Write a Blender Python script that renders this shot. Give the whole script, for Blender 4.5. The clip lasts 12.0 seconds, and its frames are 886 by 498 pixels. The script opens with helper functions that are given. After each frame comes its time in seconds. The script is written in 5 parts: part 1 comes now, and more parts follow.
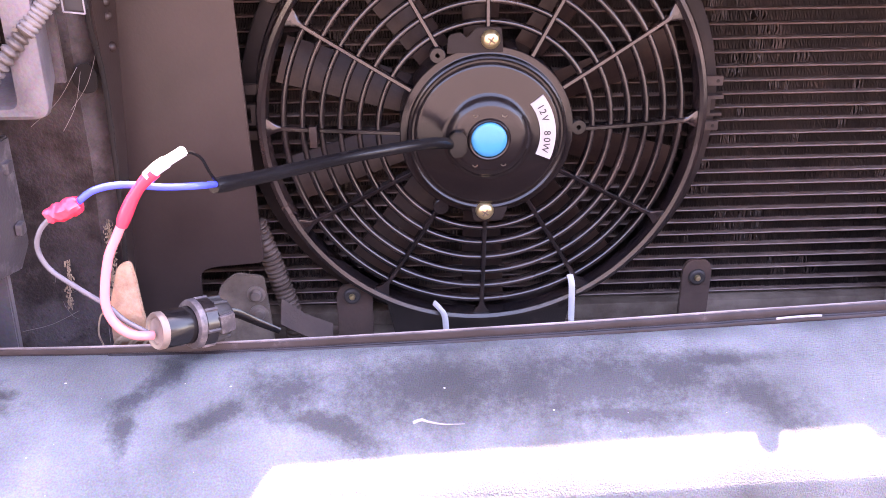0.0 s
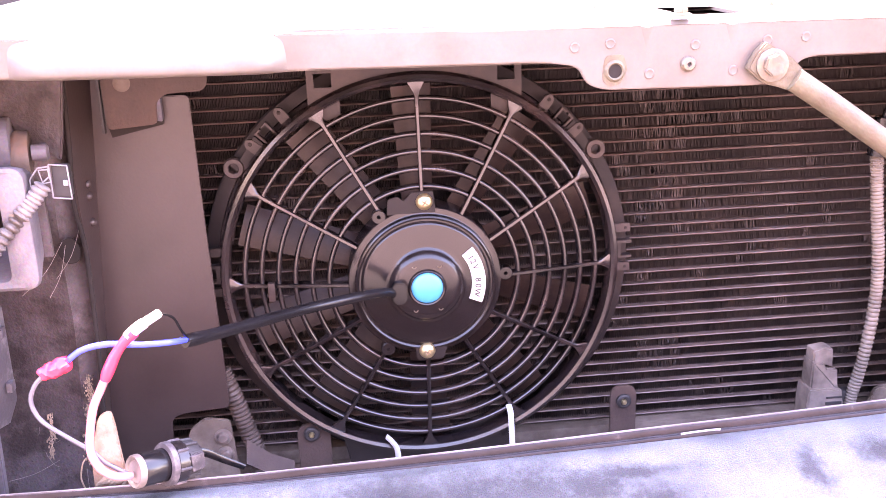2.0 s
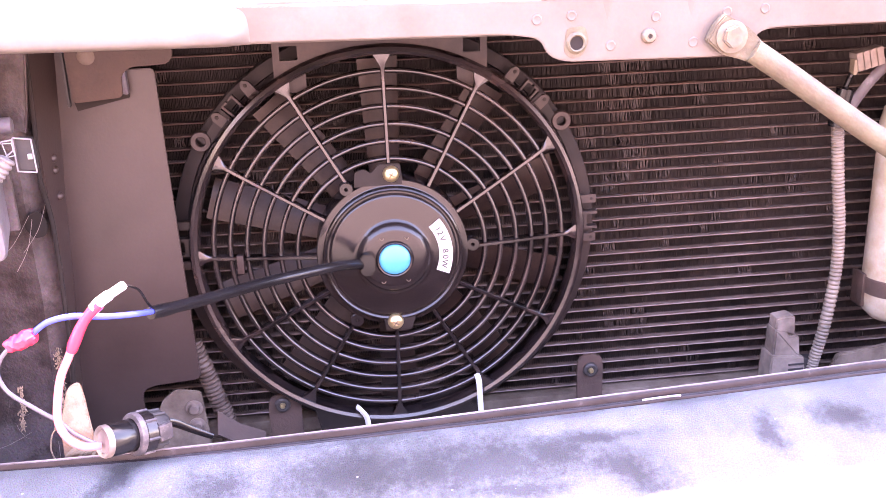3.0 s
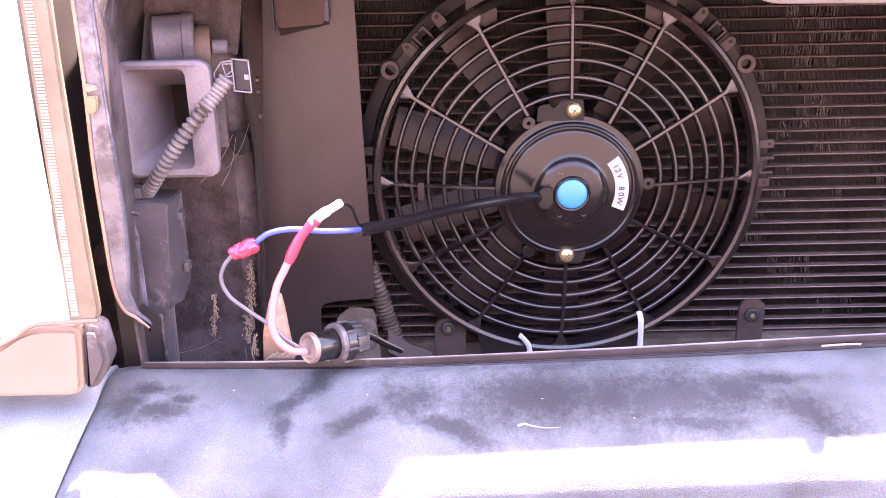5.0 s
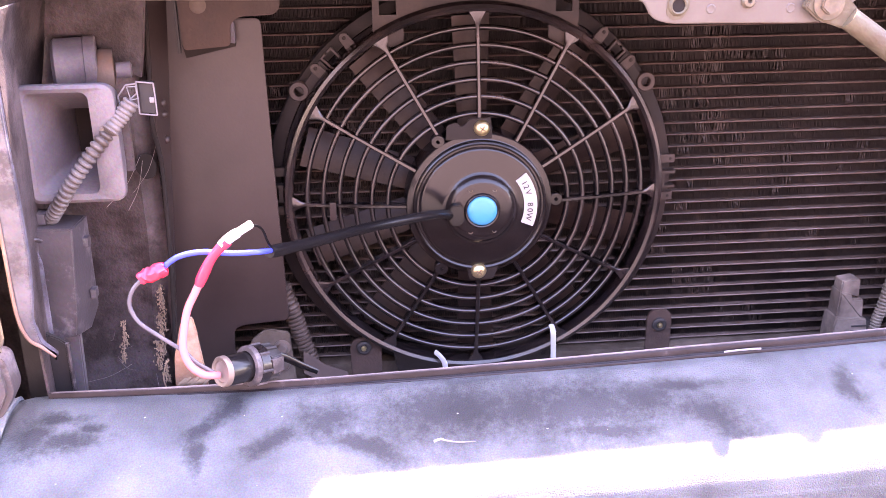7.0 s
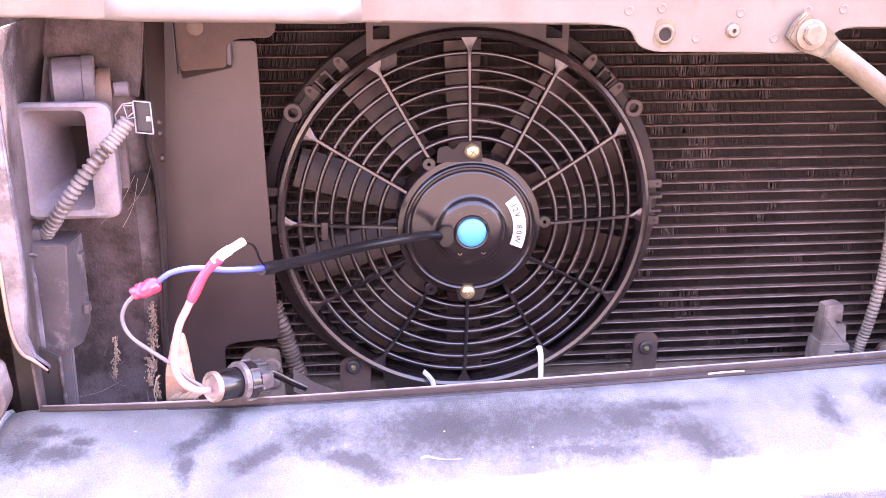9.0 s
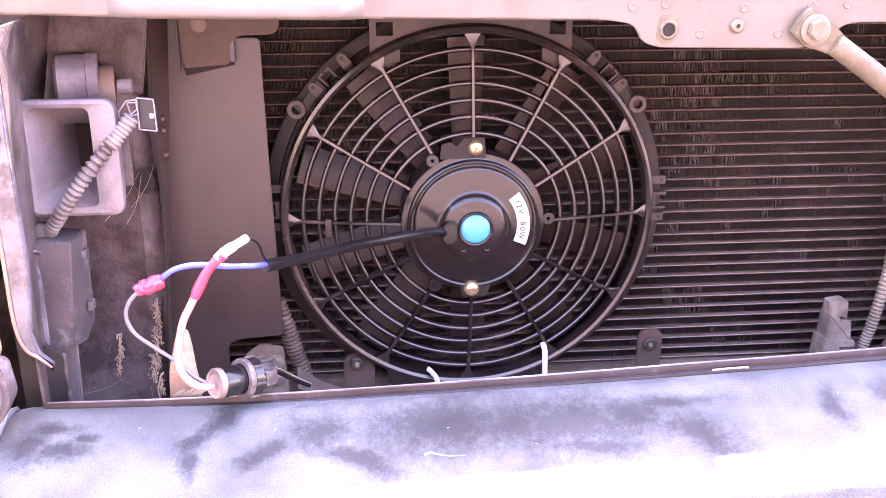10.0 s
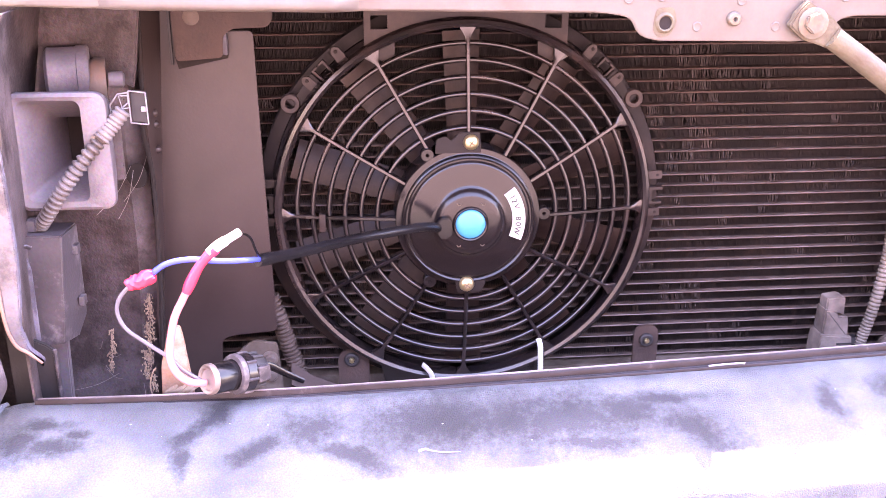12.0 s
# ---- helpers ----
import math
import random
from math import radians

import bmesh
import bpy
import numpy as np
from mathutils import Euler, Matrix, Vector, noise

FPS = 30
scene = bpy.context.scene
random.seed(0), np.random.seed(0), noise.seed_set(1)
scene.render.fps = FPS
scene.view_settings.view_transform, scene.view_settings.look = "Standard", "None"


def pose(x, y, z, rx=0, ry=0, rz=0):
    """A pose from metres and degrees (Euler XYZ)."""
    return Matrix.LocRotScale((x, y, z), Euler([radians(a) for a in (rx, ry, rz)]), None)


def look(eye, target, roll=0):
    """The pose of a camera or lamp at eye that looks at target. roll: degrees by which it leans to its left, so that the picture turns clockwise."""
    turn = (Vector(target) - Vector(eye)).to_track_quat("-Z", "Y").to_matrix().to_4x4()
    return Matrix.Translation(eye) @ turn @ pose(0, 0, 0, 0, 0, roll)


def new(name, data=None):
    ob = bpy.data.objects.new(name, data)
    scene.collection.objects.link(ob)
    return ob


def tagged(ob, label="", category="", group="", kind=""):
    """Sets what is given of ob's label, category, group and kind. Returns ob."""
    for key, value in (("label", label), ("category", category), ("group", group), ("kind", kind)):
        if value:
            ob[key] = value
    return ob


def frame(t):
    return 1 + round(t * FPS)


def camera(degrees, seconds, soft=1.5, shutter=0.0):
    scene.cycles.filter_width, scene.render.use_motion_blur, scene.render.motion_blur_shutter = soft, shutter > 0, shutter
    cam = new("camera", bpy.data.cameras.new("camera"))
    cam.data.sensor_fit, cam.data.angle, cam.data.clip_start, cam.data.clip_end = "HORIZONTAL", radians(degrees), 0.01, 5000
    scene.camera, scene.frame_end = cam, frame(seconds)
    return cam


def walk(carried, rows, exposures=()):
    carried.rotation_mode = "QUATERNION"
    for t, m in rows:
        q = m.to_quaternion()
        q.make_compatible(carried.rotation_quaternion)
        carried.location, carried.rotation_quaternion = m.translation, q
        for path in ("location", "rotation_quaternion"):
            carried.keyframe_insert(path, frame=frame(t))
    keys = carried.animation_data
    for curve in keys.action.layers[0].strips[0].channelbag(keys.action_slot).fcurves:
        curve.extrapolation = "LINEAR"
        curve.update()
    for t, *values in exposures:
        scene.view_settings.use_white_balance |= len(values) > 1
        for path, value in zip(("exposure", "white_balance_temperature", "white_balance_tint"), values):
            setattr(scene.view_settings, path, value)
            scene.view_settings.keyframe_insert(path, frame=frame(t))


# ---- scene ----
cam = camera(50.0, 12.0, 0.9)
PATH = [
    (0, (-0.074, -0.722, 0.986), (0.028, 1.079, 0.123), -0.2),
    (0.5, (-0.089, -0.756, 1.012), (0.072, 1.078, 0.23), -1.1),
    (1, (-0.096, -0.788, 1.025), (0.094, 1.081, 0.339), -1.0),
    (1.5, (-0.075, -0.802, 1.026), (0.125, 1.088, 0.405), -1.5),
    (2, (-0.059, -0.81, 1.026), (0.123, 1.09, 0.429), -2.0),
    (2.5, (-0.04, -0.818, 1.025), (0.158, 1.077, 0.418), -2.2),
    (3, (-0.048, -0.82, 1.026), (0.17, 1.059, 0.376), -2.0),
    (3.5, (-0.082, -0.82, 1.037), (0.048, 1.057, 0.358), -2.5),
    (3.7, (-0.094, -0.819, 1.037), (-0.021, 1.053, 0.337), -2.5),
    (5.3, (-0.119, -0.845, 1.028), (-0.112, 1.004, 0.265), -1.0),
    (5.5, (-0.119, -0.847, 1.029), (-0.095, 1.004, 0.271), -0.7),
    (6, (-0.112, -0.844, 1.025), (-0.017, 1.002, 0.261), -0.5),
    (6.5, (-0.113, -0.842, 1.028), (0.034, 1.003, 0.271), -0.6),
    (7, (-0.115, -0.846, 1.03), (0.067, 1.009, 0.304), -0.5),
    (9, (-0.114, -0.859, 1.031), (0.086, 1.012, 0.354), 0.4),
    (9.5, (-0.116, -0.854, 1.028), (0.075, 1.019, 0.351), 0.5),
    (10, (-0.113, -0.859, 1.03), (0.077, 1.012, 0.348), 0.2),
    (10.5, (-0.114, -0.861, 1.032), (0.082, 1.013, 0.361), 0.2),
    (11, (-0.112, -0.859, 1.031), (0.083, 1.015, 0.359), 0.4),
    (11.5, (-0.113, -0.856, 1.028), (0.088, 1.014, 0.35), 0.4),
    (12, (-0.111, -0.854, 1.026), (0.086, 1.014, 0.339), 0.3),
]
walk(cam, [(t, look(eye, target, roll)) for t, eye, target, roll in PATH], [(0.0, 3.42, 8050, 40), (1.0, 4.08, 8150, 46), (1.5, 4.13, 8150, 47), (3.5, 4.13, 8150, 47), (5.5, 3.43, 8100, 43), (7.0, 3.55, 8000, 45), (9.0, 3.99, 8100, 47), (12.0, 3.99, 8100, 47)])

# ---- light ----
SUN = Vector((0.12, 0.420, 0.932)).normalized()          # towards the sun: high, behind the car's nose
world = bpy.data.worlds.new("sky")
scene.world = world
world.use_nodes = True
wn = world.node_tree.nodes
sky = wn.new("ShaderNodeTexSky")
sky.sky_type = "NISHITA"
sky.sun_disc = False
sky.sun_elevation = math.asin(SUN.z)
sky.sun_rotation = math.atan2(SUN.x, SUN.y)
wn["Background"].inputs["Strength"].default_value = 0.30
world.node_tree.links.new(sky.outputs["Color"], wn["Background"].inputs["Color"])
lamp = bpy.data.lights.new("sun", "SUN")
lamp.energy, lamp.angle, lamp.color = 7.5, radians(0.53), (1.0, 0.96, 0.9)
sun = new("sun", lamp)
sun.rotation_euler = SUN.to_track_quat("Z", "Y").to_euler()
sun.location = (0, 2, 6)


# ---- materials ----
def surface(name, color, rough=0.6, metal=0.0, var=0.25, scale=18.0, grain=0.12, bump=0.15, fine=420.0,
            dust=None, dust_at=0.55, dust_soft=0.12, dust_scale=9.0, spec=0.5):
    """A worn surface: broad blotches, fine grain, relief, and an optional second colour (dust, rust, fading) in patches."""
    m = bpy.data.materials.new(name)
    m.use_nodes = True
    n, l = m.node_tree.nodes, m.node_tree.links
    bsdf = n["Principled BSDF"]
    tc = n.new("ShaderNodeTexCoord")
    broad, tiny = n.new("ShaderNodeTexNoise"), n.new("ShaderNodeTexNoise")
    broad.inputs["Scale"].default_value, broad.inputs["Detail"].default_value = scale, 6
    tiny.inputs["Scale"].default_value, tiny.inputs["Detail"].default_value = fine, 3
    for t in (broad, tiny):
        l.new(tc.outputs["Object"], t.inputs["Vector"])
    ramp = n.new("ShaderNodeValToRGB")
    ramp.color_ramp.elements[0].position, ramp.color_ramp.elements[1].position = 0.3, 0.72
    ramp.color_ramp.elements[0].color = (*[max(0, c * (1 - var)) for c in color], 1)
    ramp.color_ramp.elements[1].color = (*[min(1, c * (1 + var)) for c in color], 1)
    l.new(broad.outputs["Fac"], ramp.inputs["Fac"])
    out = ramp.outputs["Color"]
    if dust:
        patch = n.new("ShaderNodeTexNoise")
        patch.inputs["Scale"].default_value, patch.inputs["Detail"].default_value = dust_scale, 9
        patch.inputs["Roughness"].default_value = 0.68
        l.new(tc.outputs["Object"], patch.inputs["Vector"])
        edge = n.new("ShaderNodeMapRange")
        edge.inputs["From Min"].default_value, edge.inputs["From Max"].default_value = dust_at - dust_soft, dust_at + dust_soft
        l.new(patch.outputs["Fac"], edge.inputs["Value"])
        mix = n.new("ShaderNodeMix")
        mix.data_type = "RGBA"
        l.new(edge.outputs["Result"], mix.inputs["Factor"])
        l.new(out, mix.inputs["A"])
        mix.inputs["B"].default_value = (*dust, 1)
        out = mix.outputs["Result"]
    speck = n.new("ShaderNodeMix")
    speck.data_type, speck.blend_type = "RGBA", "OVERLAY"
    speck.inputs["Factor"].default_value = grain
    l.new(out, speck.inputs["A"])
    l.new(tiny.outputs["Color"], speck.inputs["B"])
    l.new(speck.outputs["Result"], bsdf.inputs["Base Color"])
    rr = n.new("ShaderNodeMapRange")
    rr.inputs["To Min"].default_value, rr.inputs["To Max"].default_value = max(0.03, rough - 0.1), min(1, rough + 0.1)
    l.new(broad.outputs["Fac"], rr.inputs["Value"])
    l.new(rr.outputs["Result"], bsdf.inputs["Roughness"])
    b = n.new("ShaderNodeBump")
    b.inputs["Strength"].default_value, b.inputs["Distance"].default_value = bump, 0.001
    l.new(tiny.outputs["Fac"], b.inputs["Height"])
    l.new(b.outputs["Normal"], bsdf.inputs["Normal"])
    bsdf.inputs["Metallic"].default_value = metal
    bsdf.inputs["Specular IOR Level"].default_value = spec
    return m


BLACK = surface("black fan plastic", (0.013, 0.0092, 0.0098), 0.2, var=0.3, grain=0.1, bump=0.06, dust=(0.055, 0.034, 0.030), dust_at=0.62, dust_scale=14, spec=0.85)
FLANGE = surface("matt black plastic", (0.016, 0.011, 0.0105), 0.6, var=0.35, scale=24, grain=0.15, bump=0.1, dust=(0.036, 0.023, 0.019), dust_at=0.62, dust_scale=16, spec=0.3)
LUG = surface("dusty black lug plastic", (0.036, 0.0250, 0.0230), 0.5, var=0.35, scale=40, grain=0.15, bump=0.1, dust=(0.07, 0.047, 0.040), dust_at=0.58, dust_scale=30, spec=0.35)
BLADE = surface("dusty blade plastic", (0.028, 0.0182, 0.0172), 0.44, var=0.3, dust=(0.066, 0.040, 0.031), dust_at=0.58, dust_scale=11, spec=0.3)
MOTOR = surface("black enamelled steel", (0.0135, 0.0100, 0.0102), 0.21, var=0.25, grain=0.06, bump=0.03, scale=30, spec=0.5)
SHEATH = surface("black rubber sheath", (0.009, 0.0078, 0.0085), 0.22, var=0.2, bump=0.06, spec=0.45)
BLUECAP = surface("blue plastic cap", (0.025, 0.28, 0.56), 0.2, var=0.1, grain=0.05, bump=0.03)
PAPER = surface("white paper label", (0.40, 0.385, 0.385), 0.5, var=0.05, grain=0.04, bump=0.03)
INK = surface("grey printing ink", (0.03, 0.03, 0.033), 0.6, var=0.1, bump=0.0)
BRASS = surface("yellow zinc screw", (0.62, 0.50, 0.28), 0.3, metal=0.85, var=0.25, scale=90)
TUBE = surface("oxidised aluminium tube", (0.165, 0.117, 0.099), 0.42, metal=0.3, var=0.4, scale=35, dust=(0.08, 0.047, 0.036), dust_at=0.56, dust_scale=22)
FIN = surface("dirty condenser fin", (0.034, 0.0235, 0.0205), 0.55, metal=0.2, var=0.5, scale=16, dust=(0.12, 0.080, 0.066), dust_at=0.645, dust_scale=26, dust_soft=0.06)
# colour of the radiator core, also painted where holes and gaps are in shade
CORE_AND_SHADE = surface("dark radiator core and shaded holes", (0.016, 0.010, 0.008), 0.9, var=0.4)
HEADER = surface("grimy grey steel", (0.20, 0.15, 0.12), 0.65, metal=0.2, var=0.35, dust=(0.08, 0.052, 0.038), dust_scale=20)
SHIELD = surface("dusty brown black plastic", (0.037, 0.0238, 0.0215), 0.4, var=0.32, scale=13, grain=0.16, bump=0.08, dust=(0.056, 0.037, 0.033), dust_at=0.58, dust_scale=7, dust_soft=0.2)
APRON = surface("mud stained inner panel", (0.104, 0.077, 0.077), 0.65, var=0.45, scale=22, grain=0.4, bump=0.7, dust=(0.036, 0.0225, 0.020), dust_at=0.53, dust_scale=24, dust_soft=0.08)


def pitted(m, dark, scale=110.0, size=0.085):
    """Adds small dark pits and tar specks to a surface."""
    n, l = m.node_tree.nodes, m.node_tree.links
    tc, cell, edge, mix = n.new("ShaderNodeTexCoord"), n.new("ShaderNodeTexVoronoi"), n.new("ShaderNodeMapRange"), n.new("ShaderNodeMix")
    cell.inputs["Scale"].default_value, cell.inputs["Randomness"].default_value = scale, 1.0
    l.new(tc.outputs["Object"], cell.inputs["Vector"])
    edge.inputs["From Min"].default_value, edge.inputs["From Max"].default_value = size * 0.7, size * 1.3
    edge.inputs["To Min"].default_value, edge.inputs["To Max"].default_value = 0.6, 0.0
    l.new(cell.outputs["Distance"], edge.inputs["Value"])
    mix.data_type = "RGBA"
    socket = n["Principled BSDF"].inputs["Base Color"]
    l.new(socket.links[0].from_socket, mix.inputs["A"])
    mix.inputs["B"].default_value = (*dark, 1)
    l.new(edge.outputs["Result"], mix.inputs["Factor"])
    l.new(mix.outputs["Result"], socket)
    return m


pitted(APRON, (0.02, 0.012, 0.01))
MUD = surface("pale dried mud", (0.33, 0.228, 0.160), 0.95, var=0.35, scale=60, bump=0.7)
ORANGEDISC = surface("rust freckled steel", (0.125, 0.085, 0.066), 0.6, var=0.3, scale=60, bump=0.3, dust=(0.17, 0.085, 0.05), dust_at=0.58, dust_scale=50)
RUST = surface("rust brown bracket", (0.062, 0.036, 0.0285), 0.7, var=0.3, scale=30, bump=0.4, dust=(0.10, 0.060, 0.044), dust_at=0.64, dust_scale=28)
BEAM = surface("pale beige painted steel", (0.143, 0.117, 0.098), 0.34, var=0.16, grain=0.1, bump=0.06, dust=(0.112, 0.085, 0.068), dust_at=0.58, dust_scale=11, dust_soft=0.12)
ZINC = surface("dull zinc bolt", (0.165, 0.140, 0.110), 0.4, metal=0.4, var=0.25, scale=80, dust=(0.28, 0.19, 0.12), dust_at=0.6, dust_scale=70)
ROD = surface("weathered cream steel rod", (0.128, 0.102, 0.064), 0.6, var=0.25, scale=40, bump=0.45, dust=(0.105, 0.07, 0.045), dust_at=0.56, dust_scale=60)
def stained_bumper():
    """Grained plastic, bleached, with dark stains of their own shapes: places (x, y), half sizes and turn of each."""
    m = surface("faded grained bumper plastic", (0.200, 0.220, 0.242), 0.38, var=0.34, scale=19, grain=0.55, bump=0.75, fine=900, spec=0.42)
    n, l = m.node_tree.nodes, m.node_tree.links
    bsdf = n["Principled BSDF"]
    tc = n.new("ShaderNodeTexCoord")
    warp, rag = n.new("ShaderNodeTexNoise"), n.new("ShaderNodeTexNoise")
    warp.inputs["Scale"].default_value, warp.inputs["Detail"].default_value = 22, 4
    rag.inputs["Scale"].default_value, rag.inputs["Detail"].default_value, rag.inputs["Roughness"].default_value = 130, 12, 0.82
    l.new(tc.outputs["Object"], warp.inputs["Vector"])
    l.new(tc.outputs["Object"], rag.inputs["Vector"])
    off = n.new("ShaderNodeVectorMath")
    off.operation = "MULTIPLY_ADD"
    off.inputs[1].default_value, off.inputs[2].default_value = (0.036, 0.024, 0), (-0.018, -0.012, 0)
    l.new(warp.outputs["Color"], off.inputs[0])
    add = n.new("ShaderNodeVectorMath")
    l.new(tc.outputs["Object"], add.inputs[0])
    l.new(off.outputs["Vector"], add.inputs[1])
    best = None
    for x, y, a, b, turned in ((-0.050, -0.243, 0.054, 0.022, 0.0), (0.045, -0.245, 0.055, 0.023, 0.0), (0.000, -0.244, 0.030, 0.017, 0.0), (0.092, -0.238, 0.030, 0.012, 0.0), (0.143, -0.257, 0.028, 0.012, -0.5),
                               (0.117, -0.230, 0.038, 0.006, 0.0), (0.060, -0.264, 0.034, 0.006, 0.0), (-0.141, -0.243, 0.023, 0.017, 0.0), (-0.113, -0.268, 0.028, 0.008, -0.35),
                               (-0.181, -0.2615, 0.022, 0.007, 0.35), (-0.215, -0.233, 0.020, 0.007, 0.9), (-0.231, -0.248, 0.013, 0.006, 0.62), (-0.2365, -0.264, 0.014, 0.005, 1.5),
                               (-0.346, -0.249, 0.017, 0.012, -0.5), (-0.320, -0.254, 0.022, 0.007, 0.1), (-0.335, -0.235, 0.022, 0.005, 0.1), (-0.303, -0.242, 0.008, 0.005, 0.0),
                               (0.258, -0.236, 0.009, 0.017, 0.2), (0.324, -0.229, 0.022, 0.009, -0.3)):
        mp = n.new("ShaderNodeMapping")
        mp.vector_type = "TEXTURE"
        mp.inputs["Location"].default_value = (x, y, 0)
        mp.inputs["Rotation"].default_value = (0, 0, turned)
        mp.inputs["Scale"].default_value = (a, b, 1000)
        l.new(add.outputs["Vector"], mp.inputs["Vector"])
        ln = n.new("ShaderNodeVectorMath")
        ln.operation = "LENGTH"
        l.new(mp.outputs["Vector"], ln.inputs[0])
        if best is None:
            best = ln.outputs["Value"]
        else:
            mn = n.new("ShaderNodeMath")
            mn.operation = "SMOOTH_MIN"
            mn.inputs[2].default_value = 0.3
            l.new(best, mn.inputs[0])
            l.new(ln.outputs["Value"], mn.inputs[1])
            best = mn.outputs["Value"]
    mix = n.new("ShaderNodeMath")
    mix.operation = "MULTIPLY_ADD"
    mix.inputs[1].default_value = 3.4
    l.new(rag.outputs["Fac"], mix.inputs[0])
    l.new(best, mix.inputs[2])
    edge = n.new("ShaderNodeMapRange")
    edge.inputs["From Min"].default_value, edge.inputs["From Max"].default_value = 2.15, 3.3
    edge.inputs["To Min"].default_value, edge.inputs["To Max"].default_value = 1, 0
    l.new(mix.outputs["Value"], edge.inputs["Value"])
    old = bsdf.inputs["Base Color"].links[0].from_socket
    blend = n.new("ShaderNodeMix")
    blend.data_type, blend.blend_type = "RGBA", "MULTIPLY"
    l.new(edge.outputs["Result"], blend.inputs["Factor"])
    l.new(old, blend.inputs["A"])
    blend.inputs["B"].default_value = (0.35, 0.345, 0.36, 1)
    l.new(blend.outputs["Result"], bsdf.inputs["Base Color"])
    return m


BUMPER = stained_bumper()
RUBBER = surface("weathered rubber strip", (0.019, 0.0145, 0.0172), 0.34, var=0.4, scale=60, bump=0.2, dust=(0.13, 0.105, 0.11), dust_at=0.74, dust_scale=60, spec=0.3)
SCUFF_HIGHLIGHT = surface("scuffed rubber highlight", (0.16, 0.137, 0.145), 0.4, var=0.5, scale=30, dust=(0.06, 0.048, 0.05), dust_at=0.6, dust_scale=26)
GREYPLASTIC = surface("sun bleached grey plastic", (0.145, 0.120, 0.130), 0.6, var=0.28, scale=26, grain=0.35, bump=0.3, dust=(0.19, 0.155, 0.155), dust_at=0.58, dust_scale=24)
RELAY = surface("dusty dark grey plastic", (0.078, 0.064, 0.068), 0.5, var=0.25, scale=26, grain=0.25, bump=0.2, dust=(0.21, 0.18, 0.185), dust_at=0.6, dust_scale=34, dust_soft=0.07)
ENDFACE = surface("pale plug end face", (0.22, 0.165, 0.15), 0.5, var=0.25, scale=80)
TAPE = surface("pale dusty tape", (0.20, 0.17, 0.165), 0.6, var=0.3, scale=70)
CONDUIT = surface("dusty corrugated conduit", (0.20, 0.16, 0.13), 0.65, var=0.3, scale=60, bump=0.2)
DARKCONDUIT = surface("black corrugated conduit", (0.085, 0.058, 0.047), 0.5, var=0.3, scale=60, bump=0.2)
BARPAINT = surface("chalky grey support bar", (0.165, 0.153, 0.185), 0.65, var=0.4, scale=26, grain=0.25, bump=0.3, dust=(0.075, 0.065, 0.08), dust_at=0.52, dust_scale=32, dust_soft=0.06)
PINKEDGE = surface("primer pink bare edge", (0.30, 0.18, 0.145), 0.6, var=0.25, scale=40)
CREAM = surface("beige car paint", (0.29, 0.195, 0.148), 0.3, var=0.06, grain=0.03, bump=0.03)
LENS = surface("hazy lamp lens", (0.72, 0.69, 0.62), 0.2, var=0.06, grain=0.04, bump=0.05)
LAMPRIM = surface("yellowed lamp rim", (0.19, 0.150, 0.105), 0.4, var=0.2, scale=40)
# one near-black for black plastic and for plates drawn as unlit depth
DARK = surface("black plastic and unlit depths", (0.03, 0.026, 0.026), 0.6, var=0.3)
RED = surface("red vinyl", (0.74, 0.045, 0.085), 0.2, var=0.15, grain=0.03, bump=0.04)
PINK = surface("red wire insulation", (0.85, 0.22, 0.24), 0.22, var=0.1, grain=0.03, bump=0.03)
BLUE = surface("blue wire insulation", (0.06, 0.10, 0.82), 0.2, var=0.1, grain=0.03, bump=0.03)
GREYWIRE = surface("grey wire insulation", (0.14, 0.128, 0.15), 0.16, var=0.2, scale=60, grain=0.05, bump=0.03)
SCRAPE = surface("pale scuff", (0.30, 0.29, 0.31), 0.5, var=0.3, scale=200)
PLUGGREY = surface("scuffed plug plastic", (0.055, 0.046, 0.050), 0.4, var=0.4, scale=120, dust=(0.20, 0.165, 0.165), dust_at=0.6, dust_scale=110)
SENSOR = surface("dusty beige connector plastic", (0.205, 0.160, 0.136), 0.5, var=0.45, scale=60, bump=0.2)
RIMGREY = surface("worn pale plug edge", (0.26, 0.235, 0.245), 0.4, var=0.3, scale=150)
HORNHOSE = surface("dusty grey ribbed conduit", (0.155, 0.132, 0.128), 0.5, var=0.45, scale=45, bump=0.2, dust=(0.075, 0.05, 0.038), dust_at=0.58, dust_scale=40)
CLEAR = surface("milky clear sleeve", (0.66, 0.63, 0.68), 0.2, var=0.05, grain=0.03, bump=0.03)
ORANGE = surface("orange rust flaked tab", (0.34, 0.17, 0.105), 0.75, var=0.3, scale=50, bump=0.5, dust=(0.42, 0.31, 0.23), dust_at=0.58, dust_scale=30)
TIE = surface("white nylon tie", (0.62, 0.60, 0.62), 0.4, var=0.06, grain=0.03, bump=0.02)
STEELCAP = surface("tarnished metal cap", (0.24, 0.185, 0.16), 0.4, metal=0.4, var=0.25, scale=80)
TARNISH = surface("brown contact grease", (0.20, 0.13, 0.085), 0.6, var=0.3, scale=60)
CANISTER = surface("cream coated canister", (0.42, 0.36, 0.29), 0.55, var=0.15, scale=20, dust=(0.30, 0.2, 0.11), dust_at=0.6, dust_scale=18)
ASPHALT = surface("dark asphalt driveway", (0.062, 0.058, 0.054), 0.9, var=0.25, scale=3, grain=0.3, bump=0.5, fine=90)
BOUNCE_WALL = surface("red-brown bounce wall", (0.222, 0.180, 0.172), 0.9, var=0.2, scale=5, grain=0.3, bump=0.4, fine=60)
